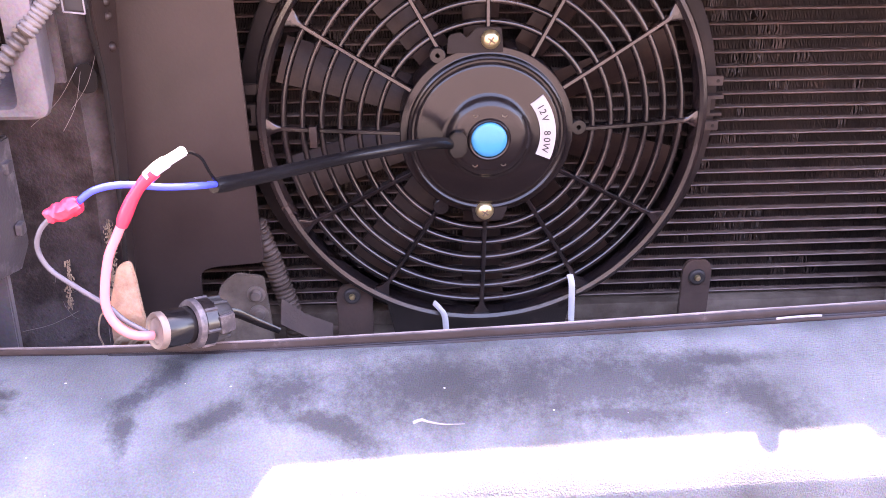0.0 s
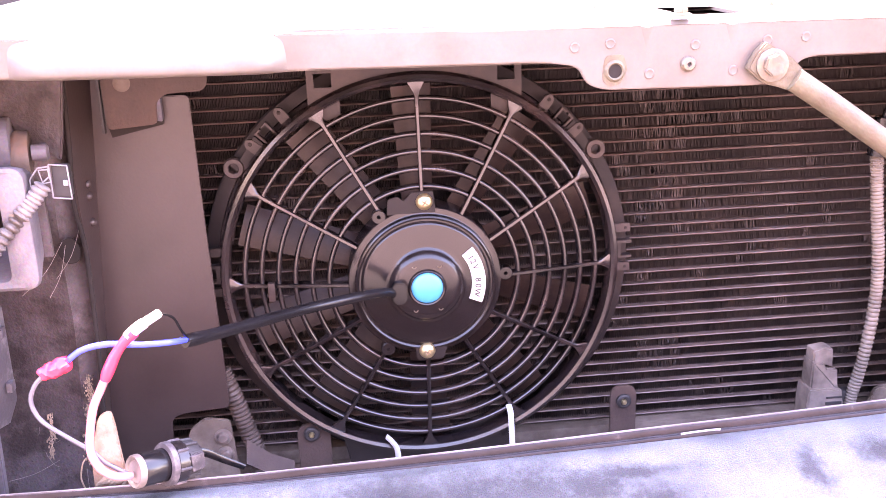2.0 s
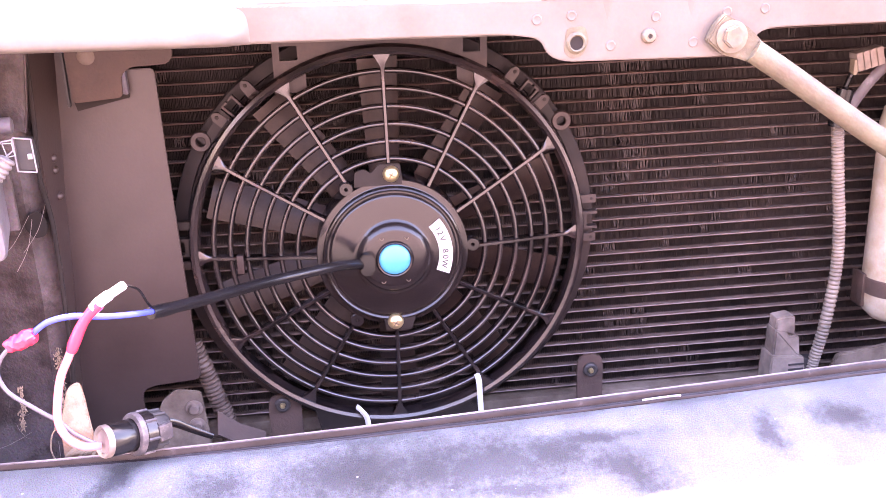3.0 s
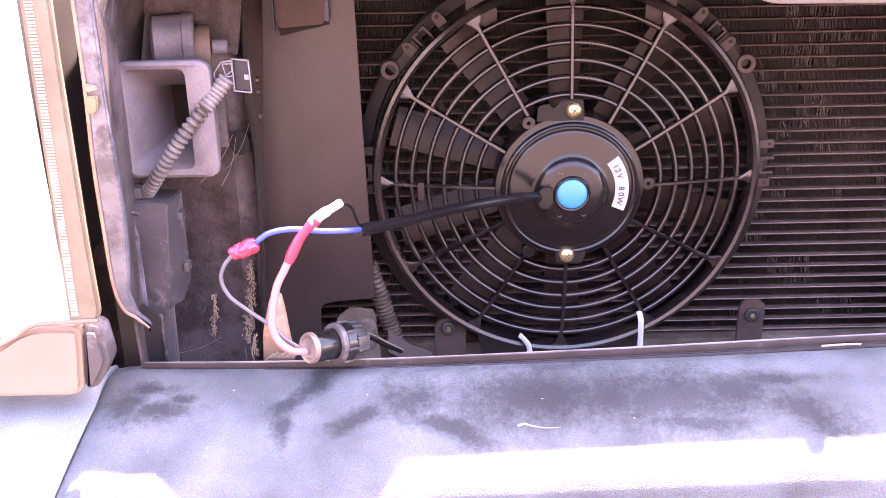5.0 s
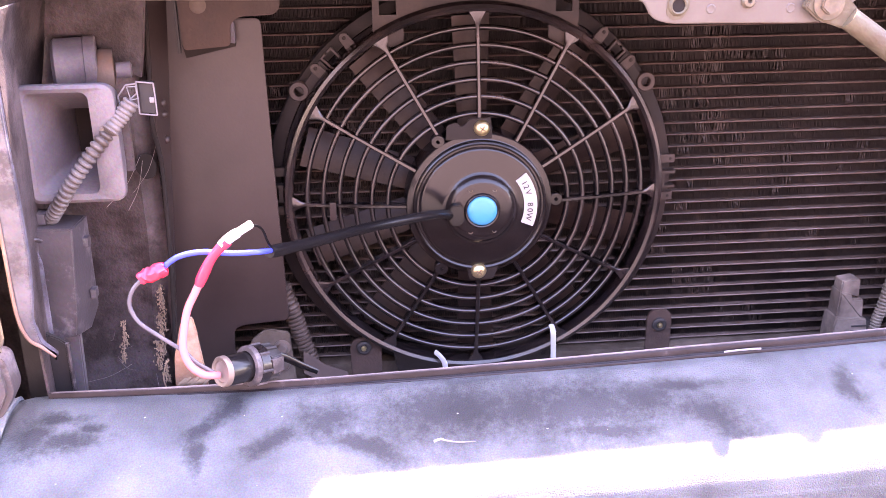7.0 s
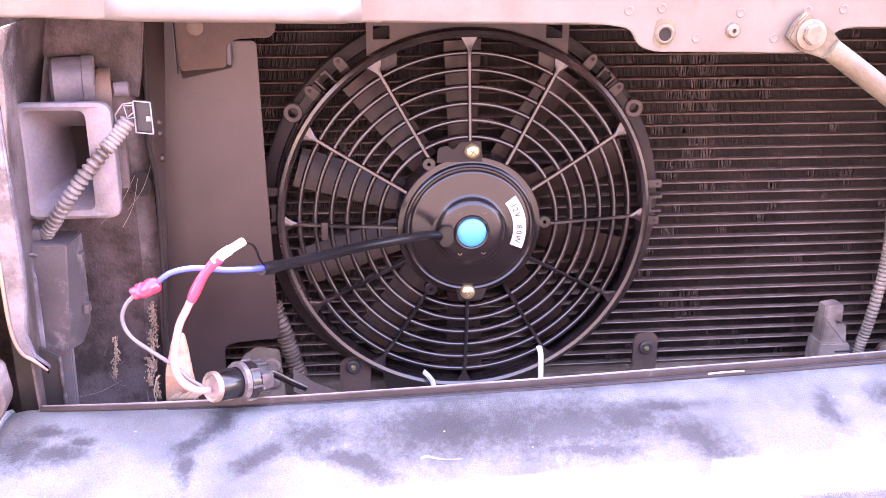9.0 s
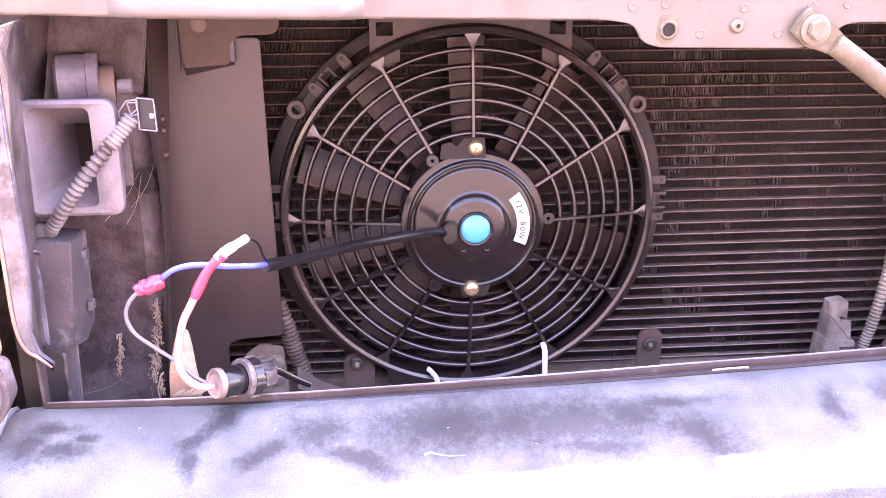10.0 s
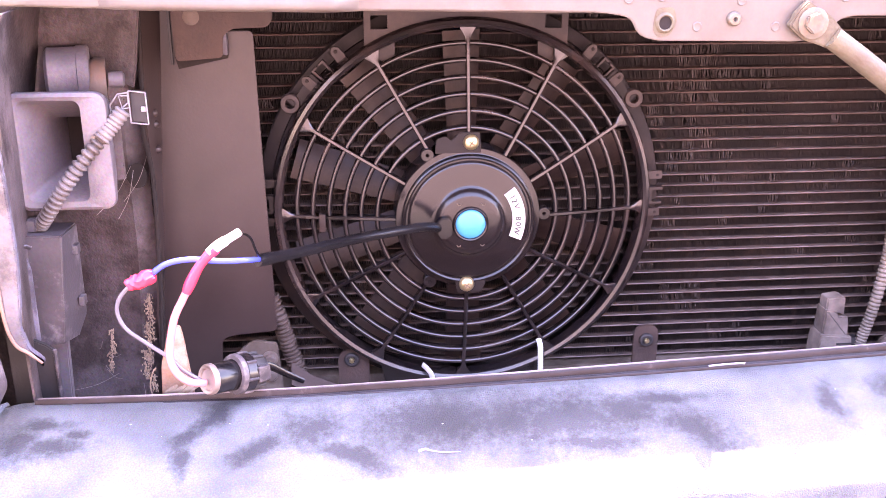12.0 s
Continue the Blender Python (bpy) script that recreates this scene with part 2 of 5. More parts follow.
WEB = surface("dusty cobweb thread", (0.26, 0.22, 0.20), 0.9, var=0.1)


# ---- builders ----
def tag_smooth(me, smooth):
    for p in me.polygons:
        p.use_smooth = smooth


def mesh(name, bm, material, smooth=True):
    me = bpy.data.meshes.new(name)
    bmesh.ops.recalc_face_normals(bm, faces=bm.faces)
    bm.to_mesh(me)
    bm.free()
    me.materials.append(material)
    tag_smooth(me, smooth)
    if smooth:
        me.set_sharp_from_angle(angle=radians(40))
    return me


def thing(name, at, label, category, group="", kind=""):
    ob = new(name)
    ob.empty_display_size = 0.02
    ob.location = at
    return tagged(ob, label, category, group, kind)


def part(name, bm, material, parent, label="", m=None, smooth=True):
    """One mesh in world places under a thing (an Empty) or under a part of it."""
    me = bm if isinstance(bm, bpy.types.Mesh) else mesh(name, bm, material, smooth)
    ob = new(name, me)
    ob.parent = parent
    if parent.type == "EMPTY":
        ob.matrix_parent_inverse = Matrix.Translation(-parent.location)
    if m is not None:
        ob.matrix_basis = m
    return tagged(ob, label)


def solo(name, bm, material, label, category, kind="", group="", smooth=True):
    return tagged(new(name, mesh(name, bm, material, smooth)), label, category, group, kind)


def box(c, s, bevel=0.001, bm=None, rot=None, seg=2):
    own = bmesh.new()
    bmesh.ops.create_cube(own, size=1, matrix=Matrix.Diagonal((*s, 1)))
    if bevel:
        bmesh.ops.bevel(own, geom=own.edges[:], offset=bevel, segments=seg, affect="EDGES", profile=0.6)
    bmesh.ops.transform(own, matrix=Matrix.Translation(c) @ (rot or Matrix()), verts=own.verts)
    return join(bm, own)


def join(bm, own):
    if bm is None:
        return own
    me = bpy.data.meshes.new("tmp")
    own.to_mesh(me)
    own.free()
    bm.from_mesh(me)
    bpy.data.meshes.remove(me)
    return bm


def rounded(pts, r=0.003, n=4):
    """The corners of a polygon, rounded. A point may carry its own radius."""
    out = []
    for i, p in enumerate(pts):
        q = Vector(p[:2])
        rad = p[2] if len(p) > 2 else r
        a, b = Vector(pts[i - 1][:2]), Vector(pts[(i + 1) % len(pts)][:2])
        da, db = a - q, b - q
        k = min(rad, da.length * 0.48, db.length * 0.48)
        if k < 1e-5:
            out.append(q)
            continue
        s, e = q + da.normalized() * k, q + db.normalized() * k
        for j in range(n + 1):
            t = j / n
            out.append(s * (1 - t) ** 2 + q * 2 * t * (1 - t) + e * t * t)
    return out


def prism(pts, y0, y1, bevel=0.0006, bm=None, r=0.0, yf=None):
    """A plate with that outline in x and z, from y0 (front) to y1. yf(x, z): shifts it along y."""
    pts = rounded(pts, r) if r is not None else [Vector(p[:2]) for p in pts]
    own = bmesh.new()
    f = own.faces.new([own.verts.new((p.x, y0, p.y)) for p in pts])
    ret = bmesh.ops.extrude_face_region(own, geom=[f])
    bmesh.ops.translate(own, vec=(0, y1 - y0, 0), verts=[v for v in ret["geom"] if isinstance(v, bmesh.types.BMVert)])
    if bevel:
        es = [e for e in own.edges if abs(e.verts[0].co.y - e.verts[1].co.y) < 1e-6 and e.verts[0].co.y < (y0 + y1) / 2]
        bmesh.ops.bevel(own, geom=es, offset=bevel, segments=2, affect="EDGES")
    if yf:
        bmesh.ops.triangulate(own, faces=[g for g in own.faces if len(g.verts) > 4])
        for v in own.verts:
            v.co.y += yf(v.co.x, v.co.z)
    return join(bm, own)


def smooth_path(pts, n=8):
    pts = [Vector(p) for p in pts]
    out = []
    for i in range(len(pts) - 1):
        p0, p1, p2, p3 = pts[max(i - 1, 0)], pts[i], pts[i + 1], pts[min(i + 2, len(pts) - 1)]
        for j in range(n):
            t = j / n
            out.append(0.5 * ((2 * p1) + (p2 - p0) * t + (2 * p0 - 5 * p1 + 4 * p2 - p3) * t * t + (3 * p1 - p0 - 3 * p2 + p3) * t ** 3))
    return out + [pts[-1]]


def tube(pts, r, seg=10, n=8, bm=None, radius=None, flat=1.0, caps=True):
    """A round bar along a smooth path. radius(u): a factor along it, u from 0 to 1."""
    path = smooth_path(pts, n)
    own = bmesh.new()
    rings = []
    side = None
    for i, p in enumerate(path):
        d = (path[min(i + 1, len(path) - 1)] - path[max(i - 1, 0)]).normalized()
        if side is None:
            side = d.cross(Vector((0, 1, 0) if abs(d.y) < 0.9 else (1, 0, 0))).normalized()
        side = (side - d * side.dot(d)).normalized()
        up = d.cross(side)
        k = r * (radius(i / (len(path) - 1)) if radius else 1)
        rings.append([own.verts.new(p + side * (k * math.cos(a)) + up * (k * flat * math.sin(a)))
                      for a in [2 * math.pi * j / seg for j in range(seg)]])
    for a, b in zip(rings, rings[1:]):
        for j in range(seg):
            own.faces.new((a[j], a[(j + 1) % seg], b[(j + 1) % seg], b[j]))
    if caps:
        own.faces.new(rings[0]), own.faces.new(rings[-1])
    return join(bm, own)


def corrugated(pts, r, pitch=0.0028, depth=0.14, seg=14):
    length = sum((Vector(a) - Vector(b)).length for a, b in zip(pts, pts[1:]))
    folds = max(3, int(length / pitch))
    n = max(4, int(folds * 6 / (len(pts) - 1)))
    return tube(pts, r, seg, n, radius=lambda u: 1 - depth * (0.5 + 0.5 * math.cos(u * folds * 2 * math.pi)) ** 2)


def lathe(profile, seg=96, at=(0, 0, 0), closed=False, bm=None):
    """A body turned round the y axis through at. profile: (radius, y) pairs."""
    own = bmesh.new()
    rows = []
    for k in range(seg):
        a = 2 * math.pi * k / seg
        rows.append([own.verts.new((r * math.cos(a), y, r * math.sin(a))) for r, y in profile])
    for k in range(seg):
        a, b = rows[k], rows[(k + 1) % seg]
        for i in range(len(profile) - (0 if closed else 1)):
            j = (i + 1) % len(profile)
            own.faces.new((a[i], a[j], b[j], b[i]))
    bmesh.ops.remove_doubles(own, verts=own.verts, dist=1e-6)
    bmesh.ops.translate(own, vec=at, verts=own.verts)
    return join(bm, own)


def aim(bm, at, d):
    """Turns a body built round the y axis at the origin so that its -y end looks along d, and moves it to at."""
    q = Vector((0, -1, 0)).rotation_difference(Vector(d).normalized())
    bmesh.ops.transform(bm, matrix=Matrix.Translation(at) @ q.to_matrix().to_4x4(), verts=bm.verts)
    return bm


def bolt_head(r, h):
    """A hexagon head with a washer flange, its top towards -y."""
    bm = bmesh.new()
    own = bmesh.new()
    ring = [own.verts.new((r * math.cos(a), 0, r * math.sin(a))) for a in [math.pi / 3 * i + 0.3 for i in range(6)]]
    f = own.faces.new(ring)
    ret = bmesh.ops.extrude_face_region(own, geom=[f])
    bmesh.ops.translate(own, vec=(0, -h, 0), verts=[v for v in ret["geom"] if isinstance(v, bmesh.types.BMVert)])
    bmesh.ops.bevel(own, geom=own.edges[:], offset=r * 0.12, segments=2, affect="EDGES")
    join(bm, own)
    lathe([(0, 0.0), (r * 1.45, 0.0), (r * 1.45, -h * 0.22), (r * 1.1, -h * 0.34), (0, -h * 0.34)], 28, bm=bm)
    return bm


# ---- setting ----
def ground_sheet():
    bm = bmesh.new()
    bmesh.ops.create_grid(bm, x_segments=8, y_segments=8, size=400)
    return bm


solo("ground", ground_sheet(), ASPHALT, "dark asphalt driveway under the car", "ground", "structure")

# wall added out of view: blocks low sky, bounces warm light to the nose
solo("bounce_wall", box((0, -3.6, 1.25), (14, 0.2, 2.5), 0.0), BOUNCE_WALL, "unseen red-brown wall added to block low sky and bounce warm light", "wall", "structure", smooth=False)


def bow(x):
    """How far the bumper's rear edge and its strip bow forward."""
    return -0.012 * max(0.0, 1 - ((x + 0.10) / (0.25 if x < -0.10 else 0.46)) ** 2)


def sweep(profile, xs, shift, bm=None):
    """A profile of (y, z) pairs carried along x; shift(x): its move along y."""
    own = bmesh.new()
    rows = [[own.verts.new((x, y + shift(x), z)) for y, z in profile] for x in xs]
    for a, b in zip(rows, rows[1:]):
        for i in range(len(profile) - 1):
            own.faces.new((a[i], a[i + 1], b[i + 1], b[i]))
    own.faces.new(rows[0])
    own.faces.new(rows[-1])
    return join(bm, own)


def curve_profile(pts, n=6):
    return [(p.y, p.z) for p in smooth_path([(0, y, z) for y, z in pts], n)]


# front bumper: a grained plastic cover with a rolled front edge
bumper = thing("front_bumper", (0.1, -0.26, 0.5), "faded black grained plastic bumper cover with dark stains", "bumper")
profile = curve_profile([(-0.172, 0.648), (-0.184, 0.671), (-0.200, 0.6755), (-0.217, 0.6735), (-0.2394, 0.6666), (-0.2673, 0.6554), (-0.287, 0.6436), (-0.298, 0.6350), (-0.3035, 0.6270), (-0.306, 0.6180), (-0.3072, 0.609), (-0.3072, 0.56), (-0.304, 0.45)], 5)
xs = [-0.372, -0.370, -0.366, -0.358, -0.345, -0.32] + [-0.3 + 0.05 * i for i in range(22)]


def bumper_cover():
    own = bmesh.new()
    rows = []
    for x in xs:
        k = max(0.0, (-0.345 - x) / 0.027)
        drop = 0.010 * (1 - math.sqrt(max(0, 1 - k * k)))
        rows.append([own.verts.new((x, y + 0.033 * x + bow(x) * max(0.0, min(1.0, (y + 0.228) / 0.024)) + drop * 0.8, z - drop)) for y, z in profile])
    for a, b in zip(rows, rows[1:]):
        for i in range(len(profile) - 1):
            own.faces.new((a[i], a[i + 1], b[i + 1], b[i]))
    bmesh.ops.solidify(own, geom=own.faces[:], thickness=0.003)
    for v in own.verts:
        v.co.x -= 0.38 * max(0.0, 0.668 - v.co.z) * max(0.0, min(1.0, (-0.2 - v.co.x) / 0.172))
    return own


part("cover", bumper_cover(), BUMPER, bumper)
part("edge_bead", tube([(-0.3705 - 0.38 * max(0.0, 0.668 - z), y - 0.0122 + 0.008, z - 0.009) for y, z in profile[8:-4:3]], 0.0028, 8, 3), BUMPER, bumper, "rolled end bead")
strip = [(-0.184, 0.655), (-0.1893, 0.6790), (-0.1920, 0.6818), (-0.1936, 0.6823), (-0.1946, 0.6816), (-0.1953, 0.6790), (-0.1955, 0.6776), (-0.1950, 0.6771), (-0.1956, 0.6765), (-0.1968, 0.6766), (-0.1977, 0.6757), (-0.1979, 0.6735), (-0.196, 0.668)]


def edge_strip():
    own = sweep(strip, [-0.345 + 0.0115 * i for i in range(100)], lambda x: 0.033 * x + bow(x))
    for v in own.verts:
        v.co.z += (v.co.z - 0.668) * 0.25 * max(-0.9, min(0.6, (v.co.x + 0.05) / 0.33)) + 0.0004 * noise.noise(v.co * 45)
        v.co.y += 0.0003 * noise.noise(v.co * 60)
    return own


part("rubber_strip", edge_strip(), RUBBER, bumper, "cracked black rubber edge strip")
# the highlight on the strip's top lip is drawn as a paler bead
part("strip_edge", tube([(x, -0.1934 + 0.033 * x + bow(x), 0.6823 + 0.0142 * 0.25 * max(-0.9, min(0.6, (x + 0.05) / 0.33))) for x in [-0.343 + 0.07 * i for i in range(16)]], 0.0008, 6, 3), SCUFF_HIGHLIGHT, bumper, "pale scuffed bead drawn as the highlight on the strip's top edge")
part("paint_scrape", tube([(0.172, -0.1990, 0.6785), (0.182, -0.1985, 0.6790), (0.198, -0.1975, 0.6790), (0.203, -0.1972, 0.6786)], 0.0009, 6, 4, flat=0.4), SCRAPE, bumper, "white paint scrape")
part("lower_lip", sweep([(-0.300, 0.6030), (-0.311, 0.6035), (-0.3135, 0.6020), (-0.3148, 0.5985), (-0.3160, 0.56), (-0.315, 0.50), (-0.300, 0.50)], [-0.34, 0.0, 0.3, 0.75], lambda x: 0.033 * x), GREYPLASTIC, bumper, "grey lower bumper ledge")
# unseen dark block added so bright ground doesn't show through the end gap
part("inner_filler", box((0.1, -0.235, 0.52), (1.3, 0.08, 0.18), 0.01), DARK, bumper, "added dark filler block inside the bumper")
part("chip", tube([(-0.066, -0.2675, 0.6567), (-0.061, -0.2660, 0.6575), (-0.057, -0.2672, 0.6568), (-0.048, -0.2690, 0.6560), (-0.036, -0.2695, 0.6562)], 0.0014, 6, 5, radius=lambda u: 1 - 0.8 * u, flat=0.4), SCRAPE, bumper, "pale gouge in the plastic")

def flecks():
    """Tiny pale flecks lying on the bumper's top."""
    own = bmesh.new()
    r_ = random.Random(11)
    for k in range(48):
        x, u = r_.uniform(-0.34, 0.45), r_.uniform(0.12, 0.62)
        i = u * (len(profile) - 1)
        a, c = profile[int(i)], profile[int(i) + 1]
        y, z = a[0] + (c[0] - a[0]) * (i % 1), a[1] + (c[1] - a[1]) * (i % 1)
        if y > -0.205:
            continue
        bmesh.ops.create_icosphere(own, subdivisions=1, radius=r_.uniform(0.0002, 0.0007), matrix=Matrix.Translation((x, y + 0.033 * x, z + 0.0002)) @ Matrix.Diagonal((r_.uniform(0.7, 1.8), 1, 0.4, 1)))
    return own


tagged(part("dust_fleck", flecks(), TIE, bumper, "tiny pale flecks of dirt"), kind="stuff")

# cross member under the radiator, and unseen dark panels added for the unlit engine bay
solo("cross_member", box((0.1, -0.04, 0.525), (1.0, 0.26, 0.05), 0.006), HEADER, "dirty brown steel cross member below the condenser", "cross member", "structure")
solo("wall_bay_back", box((0.1, 0.40, 0.75), (1.5, 0.02, 0.5), 0.0), DARK, "added dark panel for the unlit bay behind the radiator", "wall", "structure")
solo("wall_bay_left", box((-0.46, 0.12, 0.72), (0.02, 0.58, 0.5), 0.0), DARK, "added dark panel closing the side of the unlit bay", "wall", "structure")
solo("wall_bay_right", box((0.78, 0.05, 0.72), (0.02, 0.72, 0.5), 0.0), DARK, "added dark panel closing the side of the unlit bay", "wall", "structure")

# upper radiator support: folded, painted steel with a lowered plate
support = thing("upper_radiator_support", (0.0, -0.1, 0.95), "pale beige painted steel beam over the radiator", "beam")
ZB = 0.947


def bent_back(x):
    """How far the beam's lamp end turns back."""
    return 0.12 * max(0.0, -0.290 - x)


def support_face():
    pts = [(-0.372, 0.951, 0.012), (-0.290, 0.9501, 0), (0.083, ZB, 0.012), (0.108, 0.943, 0.012), (0.114, 0.930, 0.008), (0.128, 0.9255, 0.008), (0.250, 0.9245, 0.01), (0.270, 0.930, 0.01),
           (0.2765, 0.9415, 0.006), (0.289, 0.9445, 0.01), (0.75, 0.9460, 0), (0.75, 0.9705, 0), (0.10, 0.9705, 0), (-0.06, 0.9725, 0), (-0.290, 0.9754, 0), (-0.38, 0.9765, 0.01)]
    return prism(pts, -0.131, -0.1285, 0.0008, r=0.002, yf=lambda x, z: bent_back(x))


part("face_plate", support_face(), BEAM, support)
# the beam's rolled nose, towards the lamp; its swelling is added to shade the bumper
nose = curve_profile([(-0.128, 0.9505), (-0.137, 0.9495), (-0.1425, 0.9525), (-0.1425, 0.960), (-0.139, 0.9685), (-0.132, 0.9745), (-0.12, 0.9775)], 5)


def beam_nose():
    own = bmesh.new()
    rows = []
    for i in range(80):
        x = -0.378 + i * 0.00625
        k = 1 if x < -0.122 else max(0.0, 1 - (x + 0.122) / 0.032)
        k = 1.36 * k * k * (3 - 2 * k) - 1.3 * max(0.0, min(1.0, (-0.240 - x) / 0.045)) ** 2
        rows.append([own.verts.new((x, -0.1268 + (y + 0.1268) * k + bent_back(x), z - 0.0038 * (x + 0.372) / 0.45)) for y, z in nose])
    for a, b in zip(rows, rows[1:]):
        for i in range(len(nose) - 1):
            own.faces.new((a[i], a[i + 1], b[i + 1], b[i]))
    own.faces.new(rows[0])
    return own


part("rolled_nose", beam_nose(), BEAM, support)


def top_panel():
    bm = sweep([(-0.131, 0.9703), (-0.127, 0.9735), (-0.12, 0.975), (0.30, 0.985), (0.30, 0.982), (-0.12, 0.972)], [-0.385, -0.290, 0.195], bent_back)
    sweep([(-0.131, 0.9703), (-0.127, 0.9735), (-0.12, 0.975), (-0.105, 0.9752), (-0.105, 0.970)], [0.195, 0.245], lambda x: 0.0, bm)
    sweep([(-0.04, 0.977), (0.30, 0.985), (0.30, 0.975), (-0.04, 0.974)], [0.195, 0.245], lambda x: 0.0, bm)
    sweep([(-0.131, 0.9703), (-0.127, 0.9735), (-0.12, 0.975), (0.30, 0.985), (0.30, 0.982), (-0.12, 0.972)], [0.245, 0.76], lambda x: 0.0, bm)
    return bm


def thick_(x):
    own = bmesh.new()
    a, c, d, e = [own.verts.new(p) for p in ((x - 0.0055, -0.1308, 0.9702), (x + 0.0055, -0.1308, 0.9702), (x, -0.1322, 0.9690), (x, -0.1308, 0.9525))]
    for f in ((a, d, e), (d, c, e), (a, c, d)):
        own.faces.new(f)
    return own


part("top_panel", top_panel(), BEAM, support, smooth=False)
# dark plate below the slot: stands for its shaded depth and stops the sun
slotwall = box((0.22, -0.05, 0.955), (0.07, 0.15, 0.004), 0.0)
part("slot_floor", slotwall, DARK, support, "dark plate added under the latch slot to keep sun out")
for x, z in ((0.131, 0.9585), (0.105, 0.9565), (0.195, 0.9555), (0.161, 0.936), (0.225, 0.936), (0.250, 0.957), (0.28, 0.9585)):
    part("spot_weld", lathe([(0, -0.1315), (0.0020, -0.1314), (0.0030, -0.1318), (0.0037, -0.1315), (0.0041, -0.1305)], 20, (x, 0, z)), BEAM, support)
part("flange_rivet", lathe([(0.0012, -0.1325), (0.0018, -0.1348), (0.0042, -0.1346), (0.0056, -0.133), (0.0058, -0.131)], 24, (0.190, 0, 0.942)), ZINC, support, "pale steel rivet nut")
# flat dark disc painted for the shade inside the rivet
part("rivet_hole_shade", lathe([(0, -0.1330), (0.0016, -0.1330)], 16, (0.190, 0, 0.942)), DARK, support)
part("hole_rim", lathe([(0.0050, -0.1305), (0.0051, -0.1325), (0.0060, -0.1333), (0.0075, -0.1325), (0.0082, -0.1308)], 28, (0.135, 0, 0.939)), ROD, support, "rust stained threaded hole")
# the hole isn't cut: a dark disc on the plate gives its shade
part("hole_shade", lathe([(0, -0.1316), (0.0052, -0.1316)], 24, (0.135, 0, 0.939)), CORE_AND_SHADE, support, "dark disc drawn as the shaded inside of the threaded hole")
part("rust_run", prism([(0.128, 0.950), (0.141, 0.951), (0.1445, 0.940), (0.1395, 0.9295), (0.131, 0.9275), (0.1255, 0.933), (0.1265, 0.944)], -0.1314, -0.1310, 0.0, r=0.003), ROD, support, "rust stain round the hole")
for x, y in ((0.136, -0.063), (0.184, -0.128), (0.274, -0.083)):
    b = thing("support_bolt", (x, y, 0.976), "grey hexagon bolt with washer on the support panel", "bolt", "support bolts")
    part("bolt_head", aim(bolt_head(0.0052, 0.0055), (x, y, 0.9765 + 0.02 * (y + 0.12)), (0, 0, 1)), ZINC, b)

for x in (0.158, 0.222):
    part("pressed_flute", thick_(x), BEAM, support)

# the support runs square with the bumper, not quite with the fan
SQUARE = Matrix.Translation((0.19, -0.131, 0.94)) @ Matrix.Rotation(radians(1.9), 4, "Z") @ Matrix.Rotation(radians(0.62), 4, "Y") @ Matrix.Translation((-0.19, 0.131, -0.94))
for ob in [o for o in scene.objects if o.type == "EMPTY" and (o.name.startswith("upper_radiator_support") or o.name.startswith("support_bolt"))]:
    ob.matrix_basis = SQUARE @ Matrix.Translation(ob.location)

# diagonal brace bolted to the support
brace = thing("diagonal_brace", (0.255, -0.14, 0.939), "weathered cream steel brace rod bolted to the support", "brace")
part("rod", tube([(0.268, -0.138, 0.9285), (0.30, -0.140, 0.907), (0.35, -0.143, 0.872), (0.40, -0.146, 0.838), (0.50, -0.148, 0.766), (0.62, -0.15, 0.68)], 0.0089, 16, 5), ROD, brace)
part("eye_plate", prism([(0.2325, 0.9370, 0.002), (0.2380, 0.9480, 0.002), (0.2455, 0.9560, 0.002), (0.251, 0.9525), (0.265, 0.945), (0.2790, 0.931), (0.2705, 0.918), (0.257, 0.923), (0.245, 0.9260)], -0.1390, -0.1318, 0.0012, r=0.005), ROD, brace)
part("bolt_head", aim(bolt_head(0.0083, 0.0065), (0.2505, -0.1390, 0.9393), (0, -1, 0.05)), ZINC, brace, "dull zinc hexagon bolt")

# ---- condenser ----
FACE = 0.045
condenser = thing("condenser", (0.12, FACE, 0.56), "grimy aluminium condenser with horizontal tubes and bent fins", "condenser")
PITCH, ZLOW, NT = 0.01182, 0.5675, 33
X0, X1 = -0.33, 0.62
part("core", box(((X0 + X1) / 2, 0.085, 0.76), (X1 - X0, 0.03, 0.42), 0.0), CORE_AND_SHADE, condenser, "dark radiator core and shaded holes behind")
tube_me = mesh("tube", sweep([(0.0, -0.0009), (-0.0012, -0.0007), (-0.0017, 0.0), (-0.0012, 0.0007), (0.0, 0.0009), (0.016, 0.0010), (0.016, -0.0010)], [X0 + i * (X1 - X0) / 24 for i in range(25)], lambda x: FACE), TUBE)
for i in range(NT):
    wob = Matrix.Translation((0, random.uniform(-0.0004, 0.0006), ZLOW + i * PITCH + random.uniform(-0.0004, 0.0004)))
    part("tube", tube_me, TUBE, condenser, m=wob)


